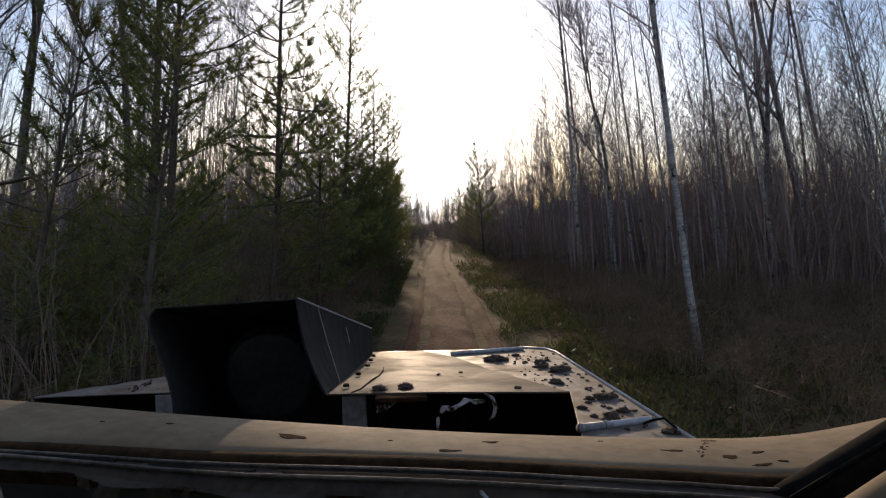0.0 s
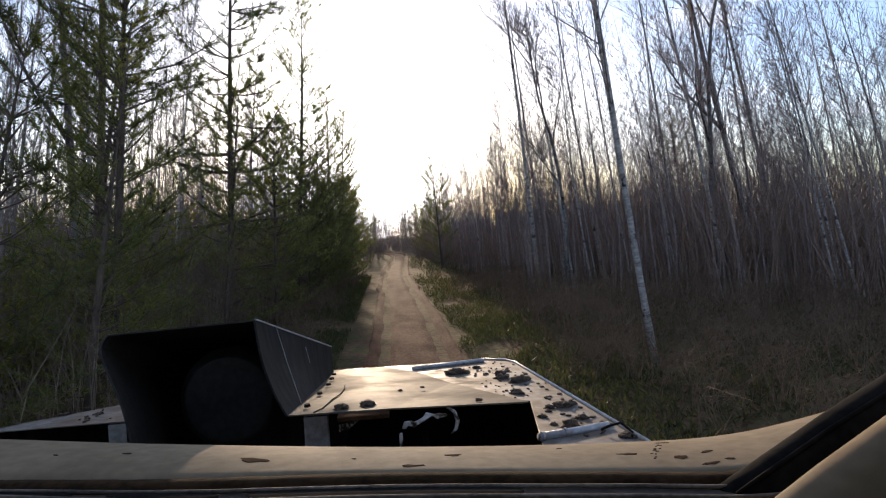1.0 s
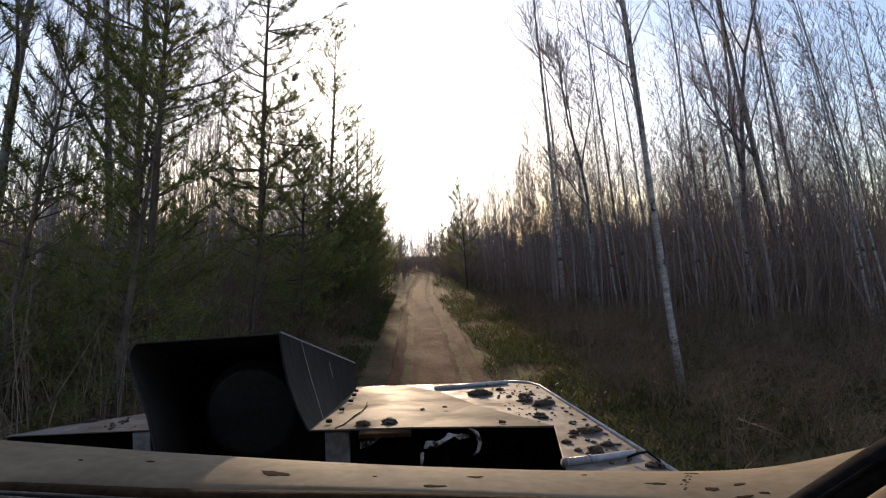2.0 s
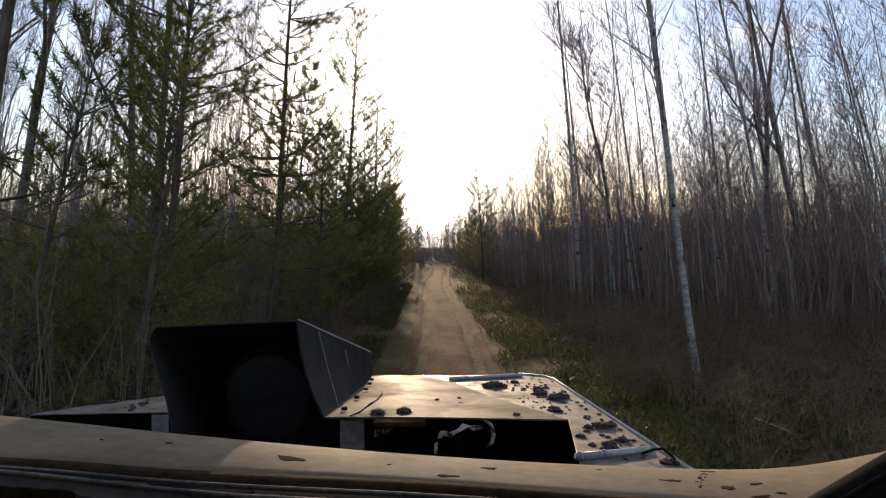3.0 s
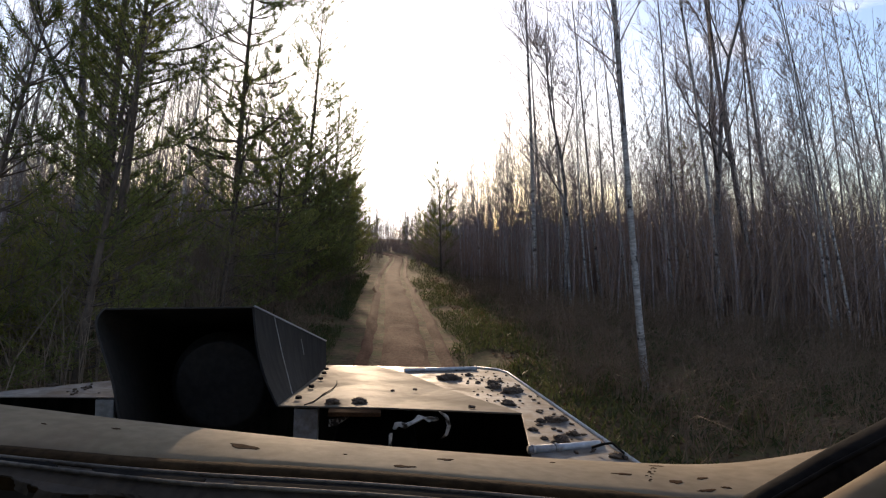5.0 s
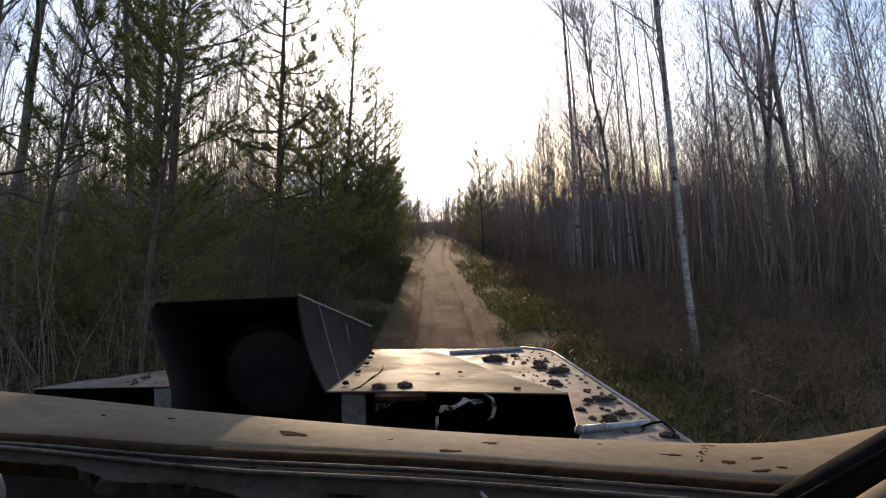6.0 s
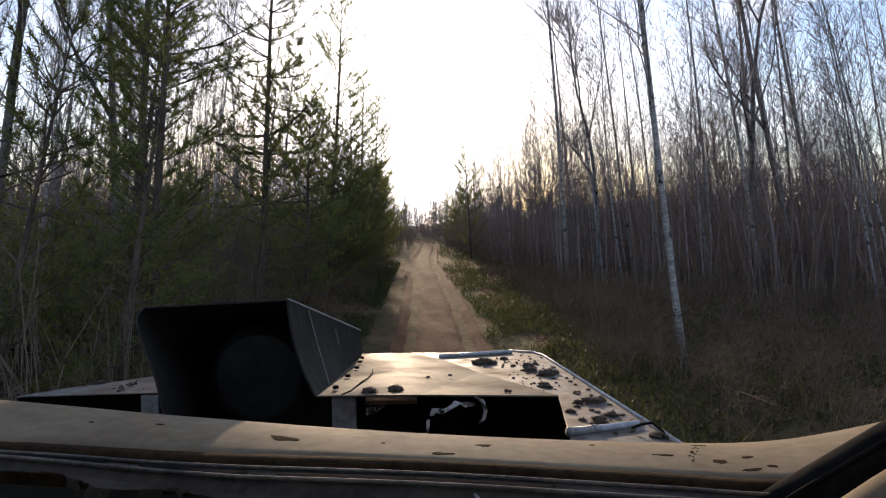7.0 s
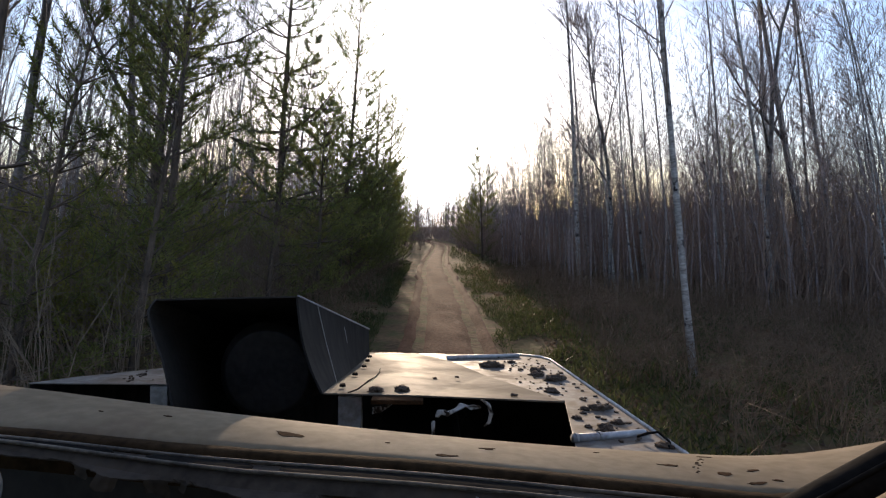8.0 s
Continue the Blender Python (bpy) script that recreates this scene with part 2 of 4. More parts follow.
    def blades(self, root, tip, width, side=None):
        """Many narrow triangles, each from a root to a tip."""
        root, tip = np.asarray(root, float), np.asarray(tip, float)
        n = len(root)
        d = tip - root
        s = np.cross(d, RNG.normal(size=(n, 3))) if side is None else side
        s /= np.linalg.norm(s, axis=1, keepdims=True) + 1e-9
        s = s * np.broadcast_to(width, n)[:, None]
        mid = root + d * 0.45
        v = np.stack([root, mid + s, tip, mid - s], axis=1).reshape(-1, 3)
        f = (np.arange(n) * 4)[:, None] + np.array([[0, 1, 2, 3]])
        self.add(v, f)

    def slab(self, pts, thick, direction=(0, 0, -1)):
        """A plate: a polygon given a thickness."""
        n, d = len(pts), Vector(direction) * thick
        v = [tuple(p) for p in pts] + [tuple(Vector(p) + d) for p in pts]
        f = [list(range(n)), list(range(2 * n - 1, n - 1, -1))]
        f += [[i, i + n, (i + 1) % n + n, (i + 1) % n] for i in range(n)]
        self.add(v, f)

    def box(self, centre, size, turn=None):
        c, s = Vector(centre), Vector(size) * 0.5
        v = [Vector((x * s.x, y * s.y, z * s.z)) for x in (-1, 1) for y in (-1, 1) for z in (-1, 1)]
        if turn:
            v = [turn @ p for p in v]
        self.add([tuple(c + p) for p in v], [[0, 1, 3, 2], [4, 6, 7, 5], [0, 4, 5, 1], [2, 3, 7, 6], [0, 2, 6, 4], [1, 5, 7, 3]])

    def loft(self, rows, close=False):
        """A skin over rows of points of equal number."""
        n = len(rows[0])
        v = [p for r in rows for p in r]
        f = [[i * n + k, i * n + k + 1, (i + 1) * n + k + 1, (i + 1) * n + k] for i in range(len(rows) - 1) for k in range(n - 1)]
        self.add(v, f)

    def mesh(self, name, mat, smooth=False):
        me = bpy.data.meshes.new(name)
        me.from_pydata(np.concatenate(self.blocks).tolist(), [], self.polys)
        me.materials.append(mat)
        if smooth:
            me.polygons.foreach_set("use_smooth", [True] * len(me.polygons))
        me.update()
        return me


RNG = np.random.default_rng(7)
RND = random.Random(11)


def part(name, geo, mat, parent=None, label="", smooth=False, bevel=0.0, fix=True):
    """Links a mesh as one object, under a thing or a part."""
    me = geo.mesh(name, mat, smooth)
    if fix:
        bm = bmesh.new()
        bm.from_mesh(me)
        bmesh.ops.recalc_face_normals(bm, faces=bm.faces)
        bm.to_mesh(me)
        bm.free()
    ob = new(name, me)
    if parent:
        ob.parent = parent
    if bevel:
        b = ob.modifiers.new("bevel", "BEVEL")
        b.width, b.segments, b.limit_method = bevel, 2, "ANGLE"
    if label:
        tagged(ob, label)
    return ob


# ---- ground and track ----
def track_x(y):
    """The middle of the track, which winds a little."""
    if y <= 0:
        return 0.0
    bend = max(0.0, y - 62.0)
    return 0.20 * math.sin(math.pi * y / 24.0) + 0.016 * y - 0.010 * bend ** 2 / (1 + 0.012 * bend)


def lie(x, y):
    """The height of the forest floor."""
    off = abs(x - track_x(y))
    z = 0.10 * noise.noise((x * 0.35, y * 0.35, 0)) + 0.22 * noise.noise((x * 0.07, y * 0.07, 5))
    side = max(0.0, min(1.0, (off - 1.2) / 2.5))
    rise = 0.35 * max(0.0, min(1.0, (x - 2.5) / 9.0)) + 0.30 * max(0.0, min(1.0, (-x - 2.0) / 6.0))
    far = max(0.0, min(1.0, (y - 40.0) / 120.0)) * 1.2
    return side * (z + rise + 0.06) - 0.05 * (1 - side) + far


def build_ground():
    xs = np.concatenate([[-3000, -900, -300, -120], np.arange(-60, -14, 3.0), np.arange(-14, 14.01, 0.4), np.arange(17, 61, 3.0), [120, 300, 900, 3000]])
    ys = np.concatenate([[-3000, -800, -200, -80], np.arange(-40, 2, 3.0), np.arange(2, 40, 0.5), np.arange(40, 160, 3.0), [200, 300, 600, 1200, 3000]])
    rows = [[(x, y, lie(x, y)) for x in xs] for y in ys]
    g = Geo()
    g.loft(rows)
    return tagged(part("ground", g, M_GROUND, smooth=True), "brown forest floor of leaf litter and moss", "ground", kind="structure")


def build_road():
    g, rows = Geo(), []
    for i in range(360):
        y = -8 + i * 0.25 if i < 300 else 67 + (i - 300) * 0.5
        w = 0.90 + 0.14 * noise.noise((0, y * 0.4, 3))
        row = []
        for k in range(25):
            u = -1 + 2 * k / 24
            edge = 0.10 * noise.noise((u * 3, y * 0.8, 9)) if k in (0, 24) else 0
            x = track_x(y) + u * w + edge
            rut = -0.12 * (math.exp(-((u - 0.58) / 0.16) ** 2) + math.exp(-((u + 0.58) / 0.16) ** 2))
            z = 0.02 * noise.noise((x * 3, y * 1.5, 1)) + 0.03 * noise.noise((x * 1.1, y * 0.4, 4)) + rut + 0.03
            if k in (0, 24):
                z = -0.10
            row.append((x, y, z + max(0.0, min(1.0, (y - 40.0) / 120.0)) * 1.2))
        rows.append(row)
    g.loft(rows)
    return tagged(part("road", g, M_ROAD, smooth=True), "sandy brown dirt track with two wheel ruts", "track", kind="structure")


build_ground()
build_road()


def east_edge(y):
    """How far east of the track the thicket begins: there is a clearing beside the truck."""
    return 4.3 + 4.4 * max(0.0, min(1.0, (20.0 - y) / 9.0)) - 1.0 * max(0.0, min(1.0, (y - 22.0) / 22.0)) + 0.5 * noise.noise((0, y * 0.5, 12))


def in_thicket(x, y):
    return x < 0 or x > east_edge(y)


def in_clearing(x, y):
    return 2.9 + noise.noise((0, y * 0.4, 3)) < x < east_edge(y) + 1.0


def scatter(n, x0, x1, y0, y1, keep=None):
    """n places on the forest floor within a stretch."""
    out = []
    while len(out) < n:
        x, y = RND.uniform(x0, x1), RND.uniform(y0, y1)
        if keep is None or keep(x, y):
            out.append((x, y, lie(x, y)))
    return np.array(out)


def build_grass():
    g = Geo()
    for n, x0, x1, y0, y1, h in ((17000, 1.1, 10.0, 2.5, 22, 0.17), (9000, 1.1, 9.0, 22, 60, 0.3), (10000, -6.0, -1.0, 3, 30, 0.22), (8000, -2.1, -0.95, 3, 36, 0.16), (3000, 1.0, 3.0, 4, 30, 0.14), (9000, 1.6, 8.0, 3.5, 15, 0.15)):
        p = scatter(n, x0, x1, y0, y1, lambda x, y: abs(x - track_x(y)) > 1.0 + 0.35 * noise.noise((x, y, 2)) and noise.noise((x * 0.9, y * 0.5, 6)) > -0.25)
        tip = p + np.c_[RNG.normal(0, h * 0.45, (n, 2)), h * RNG.uniform(0.3, 1.1, n)]
        g.blades(p, tip, 0.006 + 0.006 * RNG.random(n))
    return tagged(part("grass", g, M_GRASS, fix=False), "short dry yellow-green grass on the verges", "grass", kind="stuff")


def build_litter():
    g = Geo()
    n = 34000
    p = scatter(n, -9, 11, 2.5, 34, lambda x, y: abs(x - track_x(y)) > 1.7)
    p[:, 2] += 0.012
    tip = p + np.c_[RNG.normal(0, 0.05, (n, 2)), RNG.uniform(-0.004, 0.03, n)]
    g.blades(p, tip, 0.012 + 0.02 * RNG.random(n))
    return tagged(part("leaf_litter", g, M_LITTER, fix=False), "fallen brown leaves scattered on the forest floor", "leaves", kind="stuff")


def build_brush(name, n, x0, x1, y0, y1, low, high, label, keep=in_thicket, mat=None, thick=1.0):
    """Shrubs: each a few crooked stems from one foot, with side twigs."""
    g = Geo()
    foot = scatter(n // 4, x0, x1, y0, y1, keep)
    tall = np.array([0.55 + 0.9 * max(0.0, 0.5 + 0.75 * noise.noise((x * 0.45, y * 0.3, 8))) for x, y, _ in foot])
    p = np.repeat(foot, 4, axis=0) + np.c_[RNG.normal(0, 0.10, (len(foot) * 4, 2)), np.zeros(len(foot) * 4)]
    n = len(p)
    h = np.clip(RNG.uniform(low, high, n) * np.repeat(tall, 4), 0.5, high * 1.15)
    out = RNG.normal(0, 0.24, (n, 2)) * h[:, None]
    a = p + np.c_[out * 0.25, h * 0.36]
    b = p + np.c_[out * 0.6 + RNG.normal(0, 0.07, (n, 2)), h * 0.70]
    c = p + np.c_[out + RNG.normal(0, 0.12, (n, 2)), h]
    g.sticks(p, a, 0.012 * thick, 0.009 * thick)
    g.sticks(a, b, 0.009 * thick, 0.006 * thick)
    g.spines(b, c, 0.0065 * thick)
    for q in range(6):
        f = RNG.random(n)[:, None]
        root = (a + (b - a) * f) if q < 3 else (b + (c - b) * f)
        ln = RNG.uniform(0.2, 0.6, n)[:, None]
        tip = root + np.c_[RNG.normal(0, 0.6, (n, 2)), RNG.uniform(0.0, 0.9, n)] * ln
        g.spines(root, tip, 0.0052 * thick)
    return tagged(part(name, g, mat or M_BRUSH, fix=False), label, "brush", kind="stuff")


build_grass()
build_litter()
build_brush("scrub", 900, -4.0, -1.35, 3.5, 34, 0.2, 0.8, "low brown scrub along the track", lambda x, y: x < track_x(y) - 1.25, M_SCRUB, 0.6)
build_brush("scrub", 3200, 1.6, 10.5, 3.5, 26, 0.2, 0.7, "low brown scrub and dead bracken in the clearing", in_clearing, M_SCRUB, 0.5)
build_brush("brush_thicket", 8300, 3.0, 15, 5, 60, 1.2, 2.7, "leafless purple-brown brush thicket beside the track")
build_brush("brush_thicket", 2800, 7.5, 17, 12, 34, 2.4, 4.0, "tall leafless purple-brown brush among the birches")
build_brush("brush_thicket", 4600, -6, 16, 44, 95, 1.2, 2.5, "leafless purple-brown brush thicket far along the track", lambda x, y: x > track_x(y) + 1.5)
build_brush("brush_thicket", 7500, -13, -3.0, 5.5, 50, 1.0, 2.3, "leafless brush under the pines, shade in its colour", mat=M_BRUSH_WEST, thick=0.6)
build_brush("brush_thicket", 4400, -15, -4.6, 10, 42, 2.0, 3.3, "tall leafless brush behind the pines, shade in its colour", mat=M_BRUSH_WEST, thick=0.7)
build_brush("brush_thicket", 2200, -45, 45, 100, 150, 2.5, 5.0, "leafless brush along the far edge of the woods", lambda x, y: True, M_BRUSH, 3.0)
build_brush("brush_thicket", 2700, -30, 0.0, 46, 90, 1.5, 3.0, "leafless brush far along the track, shade in its colour", lambda x, y: x < track_x(y) - 1.5, M_BRUSH_WEST)


def build_saplings(n, x0, x1, y0, y1, low, high, label):
    """Thin bare poles that crowd between the grown trees."""
    g = Geo()
    p = scatter(n, x0, x1, y0, y1, in_thicket)
    h = RNG.uniform(low, high, n)
    aside = np.clip(np.arctan2(p[:, 0], p[:, 1]) / 0.6, -1, 1)
    lean = RNG.normal(0, 0.05, (n, 2)) + np.c_[-0.13 * aside - 0.01, np.zeros(n)]
    mid = p + np.c_[lean * 0.4 * h[:, None] + RNG.normal(0, 0.06, (n, 2)), h * 0.5]
    top = p + np.c_[lean * h[:, None] * 1.3, h]
    g.sticks(p, mid, 0.026, 0.016)
    g.spines(mid, top, 0.016)
    for q in range(20):
        f = RNG.uniform(0.0, 0.95, n)[:, None]
        root = mid + (top - mid) * f if q > 5 else p + (mid - p) * (0.4 + 0.6 * f)
        tip = root + np.c_[RNG.normal(0, 0.42, (n, 2)), RNG.uniform(0.3, 1.1, n)] * RNG.uniform(0.4, 1.1, (n, 1))
        g.spines(root, tip, 0.006)
    return tagged(part("sapling_thicket", g, M_TWIG, fix=False), label, "saplings", kind="stuff")


build_saplings(500, 3.2, 17, 9, 32, 2.8, 6.2, "crowded thin leafless saplings beside the track")
build_saplings(210, 3.2, 17, 32, 62, 2.6, 5.2, "crowded thin leafless saplings farther along the track")
build_saplings(620, -16, -4.4, 9, 58, 3.5, 8.0, "crowded thin leafless saplings behind the pines")


# ---- trees ----
def tufts(g, centres, dirs, count, length, width):
    """Needle tufts: short blades that fan out round each twig's direction."""
    c = np.repeat(np.asarray(centres, float), count, axis=0)
    d = np.repeat(np.asarray(dirs, float), count, axis=0)
    n = len(c)
    root = c - d * length * RNG.uniform(0, 1.2, (n, 1))
    out = d * 0.7 + RNG.normal(0, 0.6, (n, 3))
    out /= np.linalg.norm(out, axis=1, keepdims=True)
    g.blades(root, root + out * length * RNG.uniform(0.6, 1.2, (n, 1)), width)


def bare_tree(seed, height, lean, stem):
    """Trunk and twigs of a slender leafless tree with its foot at the origin."""
    r = random.Random(seed)
    n = 12
    pts, rad = [], []
    wob = [r.uniform(-1, 1) for _ in range(4)]
    for i in range(n + 1):
        f = i / n
        x = lean * height * f * f + 0.10 * wob[0] * math.sin(3.1 * f + wob[1] * 3) * f * height * 0.25
        y = 0.06 * wob[2] * math.sin(2.7 * f + wob[3] * 3) * height * 0.4 * f
        pts.append(Vector((x, y, f * height - 0.15 * (i == 0))))
        rad.append(stem * (1 - 0.90 * f) * (1.25 if i == 0 else 1))
    trunk = Geo()
    trunk.tube(pts, rad, 7)
    twigs = Geo()

    def along(f):
        k = min(int(f * n), n - 1)
        return pts[k].lerp(pts[k + 1], f * n - k)

    p0, p1, r0, r1 = [], [], [], []
    for b in range(r.randint(38, 46)):
        f = 0.25 + 0.72 * (b + r.random()) / 44 if b < 42 else r.uniform(0.3, 0.9)
        f = min(f, 0.97)
        a = r.uniform(0, 6.283)
        ln = height * r.uniform(0.07, 0.19) * (1.15 - f * 0.75)
        up = r.uniform(0.8, 1.9)
        d = Vector((math.cos(a), math.sin(a), up)).normalized()
        q, w = along(f), stem * 0.30 * (1.1 - f)
        for s in range(3):
            d = (d + Vector((r.uniform(-0.25, 0.25), r.uniform(-0.25, 0.25), r.uniform(0, 0.3)))).normalized()
            e = q + d * ln / 3
            p0.append(q), p1.append(e), r0.append(w * (1 - s / 3.4)), r1.append(w * (1 - (s + 1) / 3.4))
            for _ in range(3 if s else 2):
                d2 = (d + Vector((r.uniform(-0.9, 0.9), r.uniform(-0.9, 0.9), r.uniform(-0.1, 0.7)))).normalized()
                e2 = e + d2 * ln * r.uniform(0.15, 0.4)
                p0.append(e), p1.append(e2), r0.append(w * 0.45), r1.append(0.002)
                d3 = (d2 + Vector((r.uniform(-0.7, 0.7), r.uniform(-0.7, 0.7), r.uniform(0, 0.6)))).normalized()
                m = e.lerp(e2, 0.5)
                p0.append(m), p1.append(m + d3 * ln * r.uniform(0.1, 0.3)), r0.append(w * 0.3), r1.append(0.0015)
                d3 = (d2 + Vector((r.uniform(-0.9, 0.9), r.uniform(-0.9, 0.9), r.uniform(-0.2, 0.6)))).normalized()
                p0.append(e2), p1.append(e2 + d3 * ln * r.uniform(0.1, 0.25)), r0.append(w * 0.25), r1.append(0.0015)
            q = e
    fine = np.array(r1) < 0.0021
    p0, p1, r0, r1 = np.array(p0), np.array(p1), np.maximum(np.array(r0), 0.0048), np.maximum(np.array(r1), 0.002)
    twigs.sticks(p0[~fine], p1[~fine], r0[~fine], r1[~fine])
    twigs.spines(p0[fine], p1[fine], r0[fine])
    way = p1[fine] - p0[fine]
    return trunk, twigs, p1[fine], way / np.linalg.norm(way, axis=1, keepdims=True)


def make_bare_tree(seed, height, lean, stem, label, budding=False):
    tree = new("birch_tree")
    a, b, tips, way = bare_tree(seed, height, lean, stem * 0.8)
    part("trunk", a, M_BIRCH, tree, smooth=True)
    part("crown", b, M_TWIG, tree, fix=False)
    if budding:
        g = Geo()
        tufts(g, tips, way, 2, 0.05, 0.009)
        tagged(part("foliage", g, M_BUD, tree, "pale green opening buds", fix=False), kind="stuff")
    return tagged(tree, label, "tree", "birches along the track")


def pine(seed, height, first, spread, stem):
    """Trunk, limbs and needles of a pine with dead lower limbs."""
    r = random.Random(seed)
    n = 10
    pts = [Vector((0.03 * height * math.sin(2.3 * i / n + seed) * i / n, 0.02 * height * math.sin(1.9 * i / n + seed * 2) * i / n, height * i / n - 0.2 * (i == 0))) for i in range(n + 1)]
    trunk, limbs, needles = Geo(), Geo(), Geo()
    trunk.tube(pts, [stem * (1 - 0.93 * i / n) * (1.3 if i == 0 else 1) for i in range(n + 1)], 9)
    p0, p1, r0, r1, tc, td = [], [], [], [], [], []
    levels = int((height - 1.2) / 0.42)
    for lv in range(levels):
        f = (1.2 + lv * 0.42 + r.uniform(-0.25, 0.25)) / height
        live = f > first
        for _ in range(r.randint(3, 5) if live else r.randint(1, 3)):
            a = r.uniform(0, 6.283)
            shape = (1.05 - f) ** 0.75 if live else 0.55
            ln = spread * shape * (r.uniform(0.3, 1.05) if r.random() < 0.78 else r.uniform(1.05, 1.5))
            k = min(int(f * n), n - 1)
            q = pts[k].lerp(pts[k + 1], f * n - k)
            d = Vector((math.cos(a), math.sin(a), r.uniform(-0.22, 0.5) + 0.5 * (f - 0.5))).normalized()
            w = 0.028 * (1.2 - f) + 0.006
            steps = 4
            for s in range(steps):
                d = (d + Vector((r.uniform(-0.18, 0.18), r.uniform(-0.18, 0.18), r.uniform(-0.08, 0.16) + (0.10 * s if live else 0)))).normalized()
                e = q + d * ln / steps
                p0.append(q), p1.append(e), r0.append(w * (1 - s / 4.6)), r1.append(w * (1 - (s + 1) / 4.6))
                for _ in range(3 if live else 1):
                    d2 = (d + Vector((r.uniform(-0.9, 0.9), r.uniform(-0.9, 0.9), r.uniform(-0.15, 0.6)))).normalized()
                    e2 = e + d2 * r.uniform(0.18, 0.42) * (0.6 + 0.5 * shape)
                    p0.append(e), p1.append(e2), r0.append(0.008), r1.append(0.0045)
                    if live and (s > 0 or r.random() < 0.4):
                        tc.append(e2), td.append(d2)
                        tc.append(e.lerp(e2, 0.45)), td.append(d2)
                if live and s == steps - 1:
                    tc.append(e), td.append(d)
                q = e
    tc.append(pts[-1]), td.append(Vector((0, 0, 1)))
    limbs.sticks(np.array(p0), np.array(p1), np.array(r0), np.array(r1))
    tufts(needles, tc, td, 28, 0.095, 0.0036)
    return trunk, limbs, needles


def make_pine(seed, height, first, spread, stem, label, needle=None):
    tree = new("pine_tree")
    a, b, c = pine(seed, height, first, spread, stem)
    part("trunk", a, M_PINE_BARK, tree, smooth=True)
    tagged(part("branchwork", b, M_PINE_BARK, tree, fix=False), kind="stuff")
    part("crown", c, needle or M_NEEDLE, tree, fix=False)
    return tagged(tree, label, "tree", "pines along the track")


def fir(seed, height, spread, dense):
    """A bushy young pine, green nearly down to the ground, with upswept boughs."""
    r = random.Random(seed)
    trunk, limbs, needles = Geo(), Geo(), Geo()
    pts = [Vector((0.02 * height * math.sin(2.1 * i / 8 + seed) * i / 8, 0.02 * height * math.sin(1.7 * i / 8 + 2 * seed) * i / 8, height * i / 8 - 0.15 * (i == 0))) for i in range(9)]
    trunk.tube(pts, [0.011 * height * (1 - 0.93 * i / 8) for i in range(9)], 7)
    p0, p1, r0, r1, tc, td = [], [], [], [], [], []
    z = 0.3
    while z < height - 0.12:
        f = z / height
        k = min(int(f * 8), 7)
        core = pts[k].lerp(pts[k + 1], f * 8 - k)
        reach = spread * ((1 - f) ** 0.6 + 0.04) * (0.7 + 0.3 * min(1, f * 4))
        for _ in range(int(r.randint(3, 6) * dense)):
            a = r.uniform(0, 6.283)
            ln = reach * r.uniform(0.45, 1.2) * (1 + 0.6 * noise.noise((math.cos(a) * 1.3 + seed * 7, math.sin(a) * 1.3, z * 0.5)))
            d = Vector((math.cos(a), math.sin(a), r.uniform(0.1, 0.45) + 0.7 * f)).normalized()
            q = core
            steps = max(2, int(ln / 0.30) + 1)
            for s in range(steps):
                d = (d + Vector((r.uniform(-0.14, 0.14), r.uniform(-0.14, 0.14), r.uniform(-0.06, 0.20)))).normalized()
                e = q + d * ln / steps
                p0.append(q), p1.append(e), r0.append(0.013 * (1.1 - s / steps)), r1.append(0.011 * (1.05 - (s + 1) / steps))
                if s or f > 0.8:
                    tc.append(e), td.append(d)
                side = d.cross(Vector((0, 0, 1))).normalized()
                for sg in (-1, 1):
                    if s and r.random() < 0.85:
                        d2 = (d + side * sg * r.uniform(0.4, 1.1) + Vector((0, 0, r.uniform(-0.05, 0.6)))).normalized()
                        e2 = e + d2 * min(0.55, ln * r.uniform(0.12, 0.30))
                        p0.append(e), p1.append(e2), r0.append(0.007), r1.append(0.0045)
                        tc.append(e2), td.append(d2)
                        tc.append(e.lerp(e2, 0.5)), td.append(d2)
                q = e
        z += 0.24 + 0.22 * r.random()
    tc.append(pts[-1]), td.append(Vector((0, 0, 1)))
    limbs.sticks(np.array(p0), np.array(p1), np.array(r0), np.array(r1))
    tufts(needles, tc, td, 20, 0.09, 0.0045)
    return trunk, limbs, needles


def make_fir(seed, height, spread, label, dense=1.0):
    tree = new("young_pine_tree")
    a, b, c = fir(seed, height, spread, dense)
    part("trunk", a, M_PINE_BARK, tree, smooth=True)
    tagged(part("branchwork", b, M_PINE_BARK, tree, fix=False), kind="stuff")
    part("crown", c, M_FIR, tree, fix=False)
    return tagged(tree, label, "tree", "young pines along the track")


